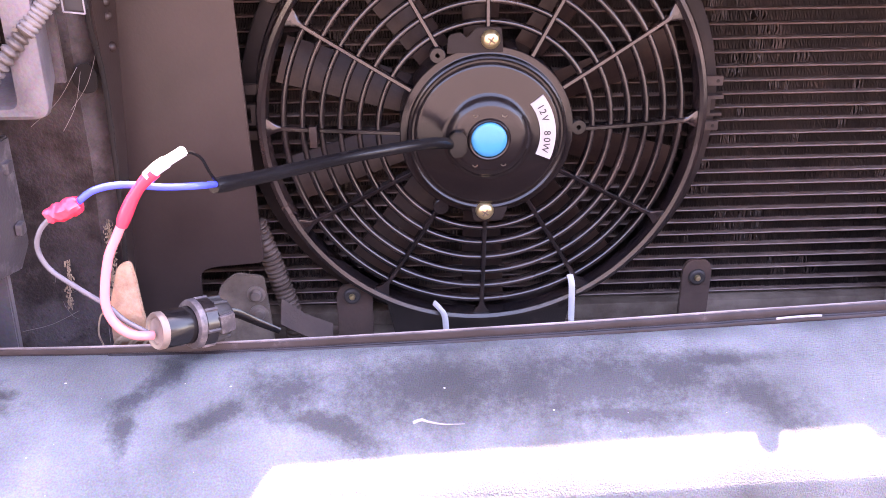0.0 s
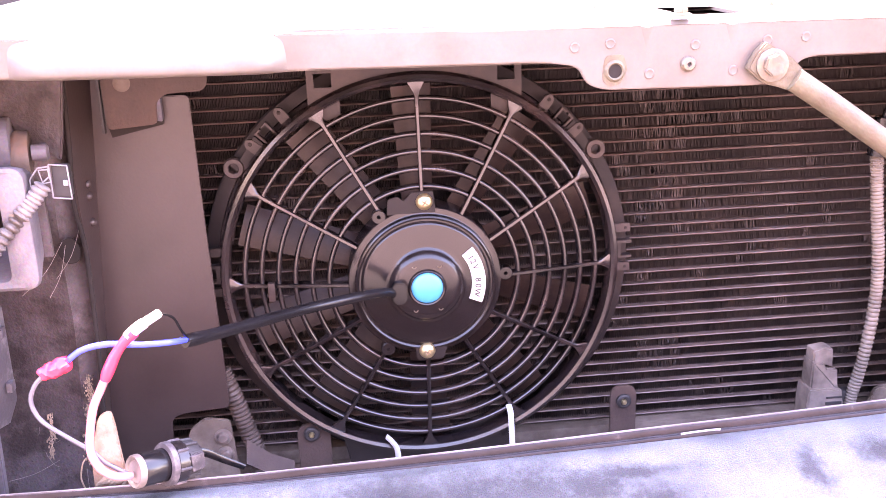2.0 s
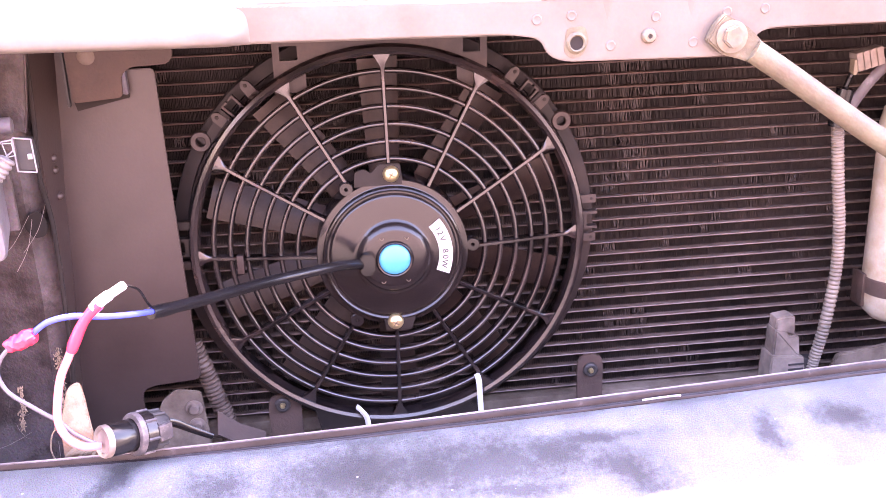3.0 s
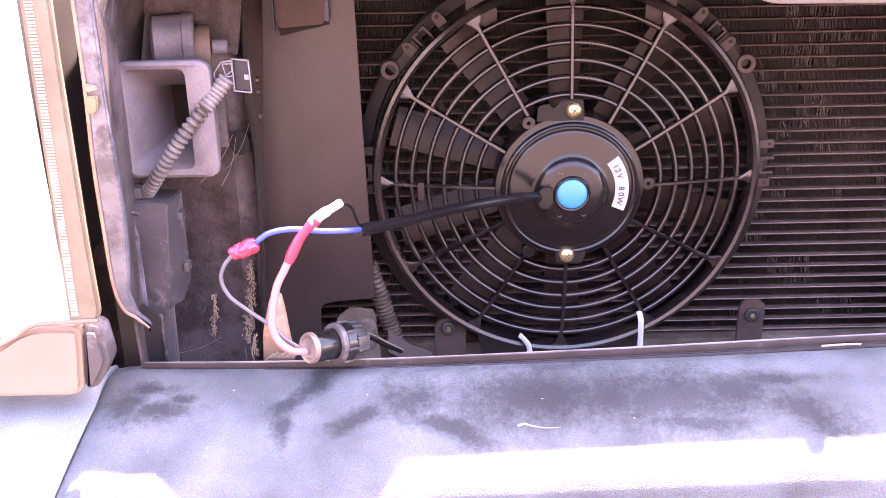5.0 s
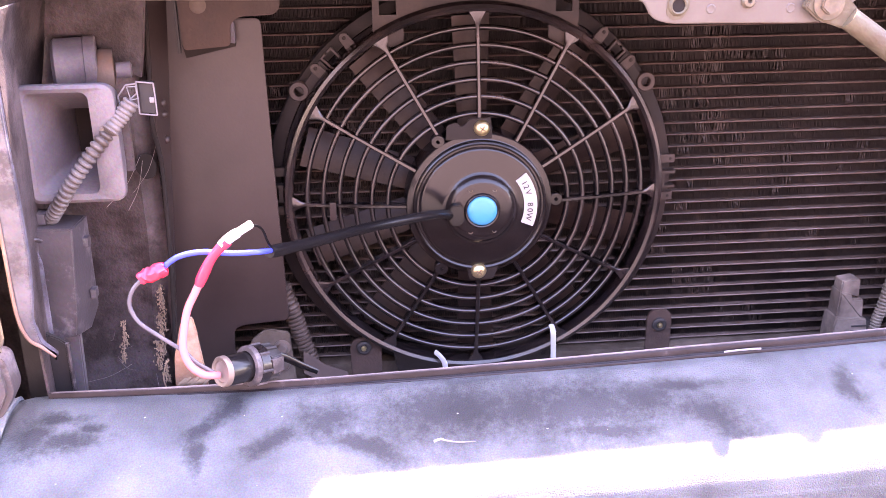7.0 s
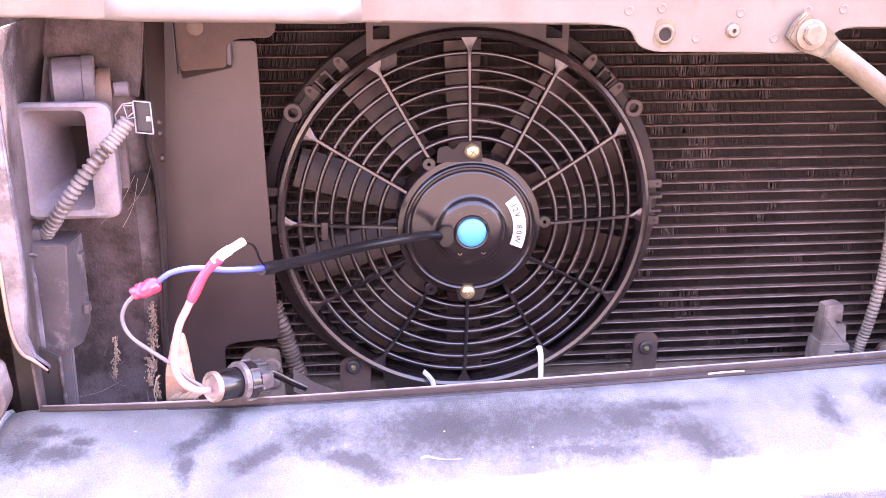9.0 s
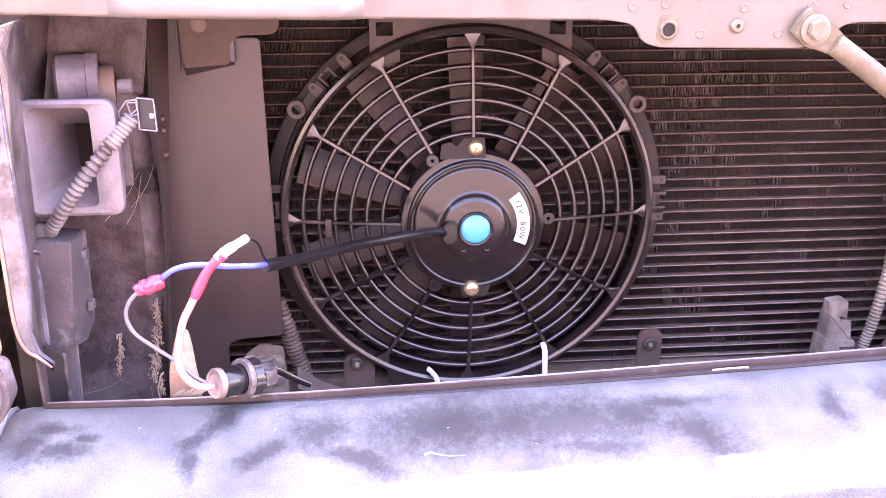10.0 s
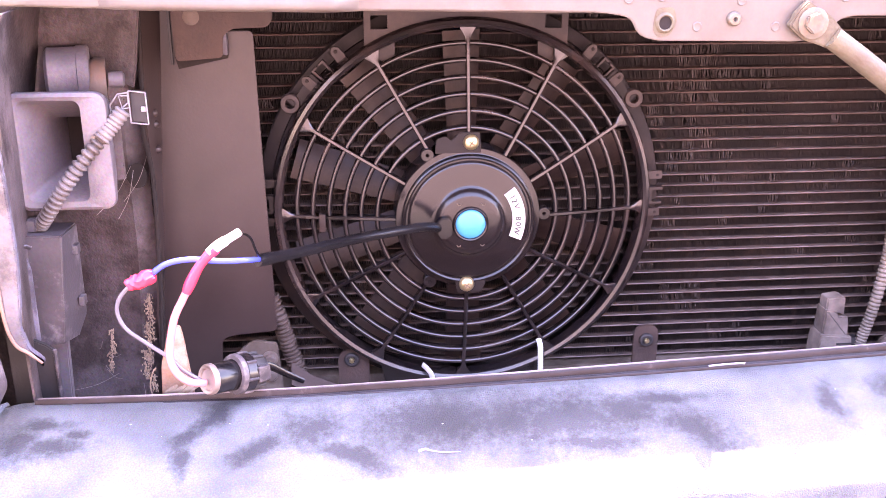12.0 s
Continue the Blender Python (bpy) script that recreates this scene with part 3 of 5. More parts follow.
def fins():
    """Folded fins between the tubes, joined; some are crushed and stand out."""
    verts, faces = [], []
    rng = random.Random(7)
    bent = [(rng.uniform(X0, X1), rng.uniform(0.57, 0.95), rng.uniform(0.002, 0.007)) for _ in range(150)]
    bent += [(0.243 + rng.gauss(0, 0.012), 0.64 + rng.gauss(0, 0.008), 0.006) for _ in range(9)]
    bent += [(0.235 + rng.gauss(0, 0.016), rng.uniform(0.78, 0.93), 0.006) for _ in range(34)]
    bent += [(-0.165 + rng.gauss(0, 0.014), rng.uniform(0.57, 0.66), 0.006) for _ in range(24)]
    bent += [(rng.uniform(-0.14, -0.04), rng.uniform(0.60, 0.70), 0.006) for _ in range(20)]
    step = 0.0012
    n = int((X1 - X0) / step)
    for row in range(NT - 1):
        z0, z1 = ZLOW + row * PITCH + 0.0011, ZLOW + (row + 1) * PITCH - 0.0011
        near = [b for b in bent if abs(b[1] - (z0 + z1) / 2) < 0.0062]
        for k in range(n):
            x = X0 + k * step
            lean = step * (0.2 if k % 2 else -0.2)
            push, out, wide = rng.uniform(-0.00035, 0.00035), rng.uniform(-0.0004, 0.0004), 0.00013
            for bx, bz, br in near:
                if abs(x - bx) < br:
                    push += rng.uniform(-0.0014, 0.0014)
                    out += rng.uniform(-0.0008, 0.0024)
                    wide = 0.0004
            y = FACE + 0.0036 + rng.uniform(0, 0.0012)
            zm, i = (z0 + z1) / 2 + rng.uniform(-0.002, 0.002), len(verts)
            for dx, dy in ((wide, 0.013), (wide, 0.0), (-wide, 0.0), (-wide, 0.013)):
                verts += [(x - lean + dx, y + dy, z0), (x + push + dx, y + dy - (out if dy == 0 else 0), zm), (x + lean + dx, y + dy, z1)]
            for c in (0, 3, 6):
                faces += [(i + c, i + c + 1, i + c + 4, i + c + 3), (i + c + 1, i + c + 2, i + c + 5, i + c + 4)]
    me = bpy.data.meshes.new("fins")
    me.from_pydata(verts, [], faces)
    me.materials.append(FIN)
    return me


tagged(part("finning", fins(), FIN, condenser, "crushed folded fins packed with dirt"), kind="stuff")
part("bottom_rail", box((0.14, 0.048, 0.5545), (0.94, 0.03, 0.019), 0.002), HEADER, condenser, "grimy steel bottom rail")
part("top_rail", box((0.14, 0.052, 0.957), (0.94, 0.03, 0.014), 0.002), HEADER, condenser)


def mount_tab(x, w, ztop, zc, name="mount_bracket", shift=0.0):
    tab = thing(name, (x, 0.005, 0.56), "rusty steel mounting tab with a bolt at the condenser foot", "bracket", "condenser brackets")
    part("tab", prism([(x - w, 0.545, 0), (x + w + shift, 0.545, 0), (x + w + shift, ztop, w * 0.9), (x - w, ztop, w * 0.9)], 0.004, 0.0075, 0.0006, r=0.0), RUST, tab)
    part("grommet", lathe([(0.003, 0.0015), (0.0055, 0.001), (0.0072, 0.002), (0.0078, 0.005)], 24, (x, 0, zc)), DARK, tab, "dark rubber grommet")
    part("bolt_tip", lathe([(0, -0.0012), (0.0018, -0.0010), (0.0027, 0.0002), (0.0027, 0.003)], 16, (x, 0, zc)), BRASS, tab, "bright bolt end")
    return tab


mount_tab(0.1895, 0.0128, 0.6205, 0.6045)
mount_tab(-0.1115, 0.0135, 0.606, 0.596, shift=0.004)

# ---- electric fan ----
C = Vector((0.0, 0.0, 0.75))
fan = thing("radiator_fan", C, "black plastic slim electric radiator fan with round guard", "fan")


def turn(deg):
    return Matrix.Translation(C) @ Matrix.Rotation(-radians(deg), 4, "Y") @ Matrix.Translation(-C)


ring = [(0.1705, 0.010), (0.1708, 0.001), (0.1722, -0.0032), (0.175, -0.0048), (0.178, -0.0036), (0.1798, 0.0005), (0.1812, 0.010), (0.1830, 0.022), (0.1830, 0.042), (0.181, 0.042), (0.1775, 0.012)]
part("shroud_ring", lathe(ring, 144, C, closed=True), BLACK, fan)


part("shroud_flange", lathe([(0.1835, 0.0235), (0.1900, 0.0240), (0.1945, 0.0255), (0.1955, 0.0280), (0.1955, 0.0420), (0.1835, 0.0420)], 144, C, closed=True), FLANGE, fan, "matt black rear flange")


def cone(r):
    """How far the guard stands forward at radius r."""
    return -0.020 * max(0.0, min(1.0, (0.170 - r) / 0.104)) ** 0.8


for r in (0.158, 0.1432, 0.1284, 0.1136, 0.0988, 0.084):
    y = cone(r)
    part("guard_ring", lathe([(r - 0.0018, y + 0.009), (r - 0.0024, y + 0.0026), (r - 0.0020, y + 0.0011), (r - 0.0010, y + 0.0002), (r, y - 0.0001), (r + 0.0010, y + 0.0002), (r + 0.0020, y + 0.0011), (r + 0.0024, y + 0.0026), (r + 0.0018, y + 0.009)], 120, C, closed=True), BLACK, fan)


def spoke():
    own = bmesh.new()
    rows = []
    for r, w in ((0.064, 0.0019), (0.09, 0.0018), (0.115, 0.0018), (0.14, 0.0018), (0.159, 0.0019), (0.1635, 0.0026), (0.169, 0.0058), (0.1738, 0.0088)):
        y = cone(r) - 0.0016
        deep = 0.009 if r < 0.16 else 0.006
        rows.append([own.verts.new((r, y + a, C.z + b)) for a, b in ((deep, -w), (0.0008, -w), (0, -w * 0.6), (0, w * 0.6), (0.0008, w), (deep, w))])
    for a, b in zip(rows, rows[1:]):
        for i in range(6):
            own.faces.new((a[i], a[(i + 1) % 6], b[(i + 1) % 6], b[i]))
    own.faces.new(rows[0]), own.faces.new(rows[-1])
    return mesh("spoke", own, BLACK)


spoke_me = spoke()
for k in range(12):
    part("spoke", spoke_me, BLACK, fan, m=turn(30 * k))


def blade():
    """A pitched, cambered blade with two skins and closed edges."""
    own = bmesh.new()
    skins = []
    for back in (0.0, 0.0018):
        rows = []
        for i in range(9):
            r = 0.062 + i * 0.0130
            w = 0.0155 + 0.0032 * i / 8
            pitch_ = radians(24 - 8 * i / 8)
            c, s = math.cos(pitch_), math.sin(pitch_)
            rows.append([own.verts.new((r, 0.024 - u * w * s - 0.0025 * (1 - u * u) * c + back, C.z + u * w * c)) for u in [-1 + j / 3 for j in range(7)]])
        skins.append(rows)
        for a, d in zip(rows, rows[1:]):
            for j in range(6):
                quad = (a[j], a[j + 1], d[j + 1], d[j])
                own.faces.new(quad if back else quad[::-1])
    rims = [[rows[0] + [row[-1] for row in rows[1:]] + rows[-1][-2::-1] + [row[0] for row in rows[-2:0:-1]]][0] for rows in skins]
    n = len(rims[0])
    for k in range(n):
        own.faces.new((rims[0][k], rims[0][(k + 1) % n], rims[1][(k + 1) % n], rims[1][k]))
    return mesh("blade", own, BLADE, smooth=False)


blade_me = blade()
for k in range(10):
    part("blade", blade_me, BLADE, fan, m=turn(91 + 36 * k) @ Matrix.Translation((0, 0.0007 * ((k * 3) % 5), 0)))
part("blade_hub", lathe([(0, 0.012), (0.056, 0.012), (0.061, 0.016), (0.061, 0.040), (0, 0.040)], 64, C), BLACK, fan)
cover = part("motor_cover", lathe([(0, -0.0400), (0.024, -0.0398), (0.0285, -0.0385), (0.0310, -0.0350), (0.0335, -0.0328), (0.036, -0.0322), (0.0535, -0.0316), (0.0556, -0.0306), (0.0568, -0.0288),
              (0.0582, -0.0288), (0.0598, -0.0302), (0.0610, -0.0294), (0.0618, -0.0240), (0.0630, -0.0234), (0.0668, -0.0232), (0.0675, -0.0222), (0.0675, 0.010), (0.064, 0.010)], 128, C), MOTOR, fan, "glossy black steel motor cover")
part("cap_seat", lathe([(0.0140, -0.0400), (0.0142, -0.0415), (0.0152, -0.0420), (0.0163, -0.0412), (0.0168, -0.0398)], 48, C), MOTOR, fan, "black ring round the cap")
part("blue_cap", lathe([(0, -0.0432), (0.009, -0.0430), (0.0125, -0.0424), (0.0136, -0.0412), (0.0138, -0.039)], 48, C), BLUECAP, fan, "bright blue plastic centre cap")
for a in (60, 118, 242, 300):
    d = radians(a)
    part("stamped_dent", tube([(C.x + 0.0225 * math.cos(d) + 0.0018 * math.cos(e), -0.0402, C.z + 0.0225 * math.sin(d) + 0.0018 * math.sin(e)) for e in (3.3, 4.0, 4.7, 5.4, 6.1)], 0.0004, 6, 3), ZINC, cover)


def arc_label():
    own = bmesh.new()
    a = [own.verts.new((C.x + r * math.cos(radians(d)), -0.0330, C.z + r * math.sin(radians(d)))) for r, ds in ((0.0400, range(-22, 39, 3)), (0.0520, range(38, -23, -3))) for d in ds]
    f = own.faces.new(a)
    ret = bmesh.ops.extrude_face_region(own, geom=[f])
    bmesh.ops.translate(own, vec=(0, 0.0012, 0), verts=[v for v in ret["geom"] if isinstance(v, bmesh.types.BMVert)])
    return own


label = part("rating_label", arc_label(), PAPER, fan, "white curved rating label", smooth=False)


def lettering(ch, size, m):
    cu = bpy.data.curves.new("letter", "FONT")
    cu.body, cu.size, cu.align_x, cu.align_y, cu.extrude = ch, size, "CENTER", "CENTER", 0.00015
    cu.offset = 0.00005
    tmp = new("tmp_letter", cu)
    me = bpy.data.meshes.new_from_object(tmp.evaluated_get(bpy.context.evaluated_depsgraph_get()))
    bpy.data.objects.remove(tmp)
    me.transform(m)
    me.materials.clear()
    me.materials.append(INK)
    return me


for ch, d in zip("12V80W", (30, 24.5, 17.5, 2.5, -4.5, -12.5)):
    a = radians(d)
    m = Matrix.Translation((C.x + 0.0452 * math.cos(a), -0.03335, C.z + 0.0452 * math.sin(a))) @ Matrix.Rotation(radians(90 - d), 4, "Y") @ Matrix.Rotation(radians(90), 4, "X")
    part("letter", lettering(ch, 0.0074, m), INK, label)

# screw tabs and small lugs of the hub
part("screw_tab", prism([(-0.031, 0.812, 0), (-0.030, 0.8255), (-0.021, 0.828), (-0.0165, 0.8235), (-0.012, 0.8275), (-0.010, 0.831), (0.0095, 0.8315), (0.0115, 0.812, 0)], -0.0235, -0.0215, 0.0005, r=0.0025), FLANGE, fan)
part("screw_tab", prism([(-0.012, 0.690, 0), (-0.010, 0.678), (0.013, 0.678), (0.017, 0.690, 0)], -0.0290, -0.0215, 0.0005, r=0.003), FLANGE, fan)
for x, y, z in ((0.0015, 0.0, 0.8225), (-0.0015, -0.006, 0.6872)):
    s = part("screw", lathe([(0, -0.0290), (0.0038, -0.0286), (0.0064, -0.0270), (0.0073, -0.0245), (0.0073, -0.0230)], 32, (x, y, z)), BRASS, fan, "yellow zinc cross head screw")
    for a in (35, 125):
        part("cross_slot", box((x, y - 0.0289, z), (0.0062, 0.0006, 0.0011), 0, rot=Matrix.Rotation(radians(a), 4, "Y")), TARNISH, s)
for a in (122, 2, 240):
    d = radians(a)
    x, z = C.x + 0.0715 * math.cos(d), C.z + 0.0715 * math.sin(d)
    part("hub_lug", lathe([(0.0018, -0.021), (0.0018, -0.0232), (0.0055, -0.0232), (0.0062, -0.0225), (0.0062, -0.014)], 24, (x, 0, z)), MOTOR, fan)

# lugs, hooks and tabs round the outside of the shroud
for side in (-1, 1):
    part("lug_ear", prism([(side * a, b) for a, b in ((0.1665, 0.8590), (0.1530, 0.8460), (0.1420, 0.8440), (0.1300, 0.8700), (0.1400, 0.8800), (0.1540, 0.8600))], 0.0115, 0.0165, 0.0005, r=0.0015), FLANGE, fan)
    part("mount_lug", lathe([(0.0042, 0.018), (0.0042, 0.0105), (0.0048, 0.0098), (0.0082, 0.0098), (0.0090, 0.0108), (0.0090, 0.018)], 32, (side * 0.1600, 0, 0.8528), closed=True), LUG, fan)
    for x, z in ((0.1435, 0.8725), (0.117, 0.8985)):
        d = Vector((x, z - C.z)).normalized()
        n_ = Vector((-d.y, d.x))
        p0 = Vector((x, z))
        base = p0 - d * 0.010
        pts = [base + n_ * 0.005, p0 + n_ * 0.0045 + d * 0.003, p0 + d * 0.0065, p0 - n_ * 0.0045 + d * 0.003, base - n_ * 0.005]
        part("small_lug", prism([(side * p.x, p.y) for p in pts], 0.010, 0.014, 0.0005, r=0.003), LUG, fan)
        # dark disc on the uncut lug, for the shade in its hole
        part("lug_hole_shade", lathe([(0, 0.0095), (0.0016, 0.0095), (0.0018, 0.0102)], 14, (side * (x + d.x * 0.001), 0, z + d.y * 0.001)), CORE_AND_SHADE, fan)
    for x, z in ((0.136, 0.8800), (0.1275, 0.8885)):
        d = Vector((x, z - C.z)).normalized()
        n_ = Vector((-d.y, d.x)) * (1 if x > 0.13 else -1)
        p0 = Vector((x, z))
        pts = [p0 - d * 0.008 - n_ * 0.001, p0 + d * 0.004 - n_ * 0.001, p0 + d * 0.004 + n_ * 0.005, p0 + d * 0.0022 + n_ * 0.005, p0 + d * 0.0022 + n_ * 0.001, p0 - d * 0.008 + n_ * 0.001]
        part("hook", prism([(side * p.x, p.y) for p in pts], 0.009, 0.016, 0.0003, r=0.0), LUG, fan)
    for z in (0.7785, 0.741):
        part("side_tab", prism([(side * 0.178, z - 0.004), (side * 0.193, z - 0.004), (side * 0.193, z + 0.004), (side * 0.178, z + 0.004)], 0.008, 0.012, 0.0005, r=0.001), LUG, fan)
        # the tab's hole is a dark disc too, its shade in the colour
        part("lug_hole_shade", lathe([(0, 0.0075), (0.0013, 0.0075), (0.0015, 0.0082)], 12, (side * 0.1885, 0, z)), CORE_AND_SHADE, fan)
    part("side_clip", prism([(side * 0.178, 0.750), (side * 0.194, 0.750), (side * 0.194, 0.7525), (side * 0.184, 0.7525), (side * 0.184, 0.764), (side * 0.194, 0.764), (side * 0.194, 0.767), (side * 0.178, 0.767)], 0.006, 0.014, 0.0004, r=0.0), LUG, fan)
# top mounting plate with two square windows
for s in (-1, 1):
    x = s * 0.0785
    for pts in (((-0.0135, 0.955), (0.0135, 0.955), (0.0135, 0.9315), (-0.0135, 0.9315)), ((-0.0135, 0.9315), (-0.0075, 0.9315), (-0.0075, 0.9195), (-0.0135, 0.9195)), ((0.0075, 0.9315), (0.0135, 0.9315), (0.0135, 0.9195), (0.0075, 0.9195)), ((-0.0135, 0.9195), (0.0135, 0.9195), (0.0135, 0.892), (-0.0135, 0.892))):
        part("top_plate", prism([(x + a, b) for a, b in pts], 0.004, 0.008, 0.0, r=None), BLADE, fan)
part("top_plate", prism([(-0.065, 0.955), (0.065, 0.955), (0.065, 0.916), (0.0, 0.924), (-0.065, 0.916)], 0.004, 0.008, 0.0, r=None), BLADE, fan)
part("foot_plate", prism([(-0.075, 0.55), (0.075, 0.55), (0.085, 0.600), (0.0, 0.576), (-0.085, 0.600)], 0.012, 0.016, 0.0, r=0.002), BLACK, fan)
part("spoke_clip", box((-0.1345, -0.0135, 0.7465), (0.006, 0.006, 0.017), 0.0008), BLADE, fan, "grey plastic clip on the guard")

# nylon ties over the lower guard
for pts in (((-0.0415, -0.007, 0.5925), (-0.0370, -0.0125, 0.5900), (-0.0325, -0.0135, 0.582), (-0.0310, -0.011, 0.560)), ((0.0752, -0.005, 0.6150), (0.0760, -0.0115, 0.6100), (0.0764, -0.0125, 0.600), (0.0780, -0.011, 0.562))):
    tie = thing("cable_tie", pts[-1], "white nylon cable tie holding the fan guard", "cable tie", "cable ties")
    part("strap", tube(pts, 0.0027, 8, 6, flat=0.35), TIE, tie)

# ---- left of the condenser ----
def facet(rows):
    """A sheet through rows of places."""
    own = bmesh.new()
    vs = [[own.verts.new(p) for p in row] for row in rows]
    for a, b in zip(vs, vs[1:]):
        for i in range(len(a) - 1):
            own.faces.new((a[i], a[i + 1], b[i + 1], b[i]))
    return own


def thick(bm, t):
    bmesh.ops.recalc_face_normals(bm, faces=bm.faces)
    bmesh.ops.solidify(bm, geom=bm.faces[:], thickness=t)
    return bm


deflector = thing("air_deflector", (-0.24, -0.01, 0.60), "dusty brown-black plastic air deflector panel beside the condenser", "panel")
part("panel", prism([(-0.266, 0.960, 0), (-0.213, 0.960, 0), (-0.213, 0.921, 0), (-0.1875, 0.921, 0.005), (-0.1855, 0.800, 0), (-0.1815, 0.6375, 0.006), (-0.2235, 0.6345, 0.006), (-0.2345, 0.6305, 0.006), (-0.2365, 0.55, 0), (-0.2935, 0.55, 0), (-0.2905, 0.62, 0), (-0.2795, 0.785, 0)], -0.0115, -0.0085, 0.0007, r=0.004), SHIELD, deflector)
part("folded_flange", thick(facet([[(-0.2815, -0.052, 0.965), (-0.2735, -0.030, 0.962), (-0.264, -0.0105, 0.960)], [(-0.2785, -0.052, 0.896), (-0.2735, -0.030, 0.89), (-0.2695, -0.0105, 0.885)],
     [(-0.2770, -0.052, 0.829), (-0.2755, -0.030, 0.82), (-0.2755, -0.0105, 0.815)], [(-0.2765, -0.050, 0.763), (-0.2785, -0.028, 0.75), (-0.2805, -0.0105, 0.745)], [(-0.2845, -0.048, 0.68), (-0.2855, -0.026, 0.67), (-0.287, -0.0105, 0.665)], [(-0.287, -0.045, 0.55), (-0.290, -0.026, 0.55), (-0.2935, -0.0105, 0.55)]]), 0.002), SHIELD, deflector)
for z in (0.823, 0.855, 0.845):
    part("dent", lathe([(0, -0.0335), (0.0022, -0.033), (0.0034, -0.0315), (0.004, -0.029)], 14, (-0.2735, 0, z)), SHIELD, deflector)

bracket = thing("upper_bracket", (-0.21, -0.028, 0.93), "rust-brown steel bracket plate above the deflector", "bracket")
part("plate", prism([(-0.254, 0.962, 0), (-0.1695, 0.962, 0), (-0.1695, 0.931), (-0.1745, 0.9255), (-0.2035, 0.9245), (-0.2115, 0.9185), (-0.2125, 0.9005), (-0.2515, 0.8975)], -0.0255, -0.0225, 0.0006, r=0.004), RUST, bracket)
# shade under the plate, laid on as a near-black strip
part("slot", prism([(-0.2540, 0.9000), (-0.2095, 0.9030), (-0.2095, 0.8985), (-0.2515, 0.8895)], -0.0150, -0.0122, 0.0, r=None), CORE_AND_SHADE, bracket, "dark strip painted as the shade below the bracket")
part("edge", box((-0.2550, -0.024, 0.928), (0.0022, 0.006, 0.066), 0.0005), DARK, bracket)
part("clip", prism([(-0.2165, 0.9165), (-0.2090, 0.9215), (-0.2085, 0.9015), (-0.2165, 0.9035)], -0.0215, -0.014, 0.0005, r=0.002), BARPAINT, bracket, "blue-grey clip")
part("weld_nut", lathe([(0, -0.0266), (0.003, -0.0265), (0.0060, -0.0261), (0.0075, -0.0252)], 18, (-0.2365, 0, 0.9345)), HEADER, bracket, "worn weld spot")

# inner wing panel behind horn and relay box
apron = thing("inner_wing_panel", (-0.34, -0.045, 0.58), "brown mud-stained inner wing panel with cobwebs", "panel")


def apron_sheet():
    rows = []
    for i in range(25):
        z = 0.545 + i * 0.0182
        right = -0.2805 - 0.009 * max(0.0, min(1.0, (0.74 - z) / 0.12))
        rows.append([(-0.45 + (right + 0.45) * j / 12, -0.046 + 0.006 * math.sin(j * 0.55 + z * 14) + 0.02 * max(0, 0.66 - z) + (0.012 if j == 12 else 0), z) for j in range(13)])
    return thick(facet(rows), 0.002)


part("sheet", apron_sheet(), APRON, apron)
part("upper_sheet", prism([(-0.368, 0.975, 0), (-0.2690, 0.975, 0), (-0.2709, 0.9421, 0.006), (-0.2762, 0.904, 0.006), (-0.2805, 0.8825, 0.002), (-0.2985, 0.8925, 0.004), (-0.3016, 0.9030), (-0.3110, 0.9062), (-0.3141, 0.9145, 0.004), (-0.3280, 0.9184, 0.005), (-0.3463, 0.9155, 0.006), (-0.3560, 0.9195, 0.006), (-0.3622, 0.9270, 0.006)], -0.064, -0.060, 0.0012, r=0.006), APRON, apron)
# the gap beside the deflector is a black bead that imitates its shade
part("edge_gap_shade", tube([(-0.2725, -0.056, 0.952), (-0.2750, -0.056, 0.891), (-0.2782, -0.056, 0.848), (-0.2745, -0.056, 0.809), (-0.2758, -0.055, 0.752), (-0.2780, -0.0545, 0.699), (-0.2820, -0.054, 0.643), (-0.284, -0.053, 0.59)], 0.0019, 8, 6, flat=0.7), CORE_AND_SHADE, apron, "black bead drawn as the shaded gap along the panel's edge")
# no opening here: a dark plate on the sheet stands for the recess's shade
part("hole", prism([(-0.2975, 0.806), (-0.293, 0.816), (-0.284, 0.8185), (-0.2785, 0.809), (-0.281, 0.797), (-0.291, 0.7955)], -0.0552, -0.0535, 0.0, r=0.004), CORE_AND_SHADE, apron, "dark plate drawn as the shaded drain hole")
rng = random.Random(3)
for cx, cz, w, h, count in ((-0.2935, 0.648, 0.0022, 0.020, 26), (-0.2975, 0.628, 0.003, 0.014, 18), (-0.325, 0.652, 0.0014, 0.012, 14), (-0.3285, 0.632, 0.0016, 0.010, 10), (-0.2925, 0.612, 0.003, 0.012, 12), (-0.2895, 0.675, 0.0035, 0.022, 22)):
    own = bmesh.new()
    for k in range(count * 6):
        o = Vector((cx + rng.gauss(0, w * 0.5) + 0.0012 * math.sin(k * 1.7), -0.0536 - rng.uniform(0, 0.0006), cz + rng.uniform(-h, h)))
        rx, rz, n = rng.uniform(0.0003, 0.0010), rng.uniform(0.0006, 0.0024), rng.choice((5, 6, 7))
        rim = [own.verts.new(o + Vector((rx * rng.uniform(0.5, 1.2) * math.cos(a), 0.0008, rz * rng.uniform(0.5, 1.2) * math.sin(a)))) for a in [2 * math.pi * q / n for q in range(n)]]
        top = own.verts.new(o)
        for a, b in zip(rim, rim[1:] + rim[:1]):
            own.faces.new((a, b, top))
    tagged(part("mud_splash", own, MUD, apron, "pale dried mud"), kind="stuff")
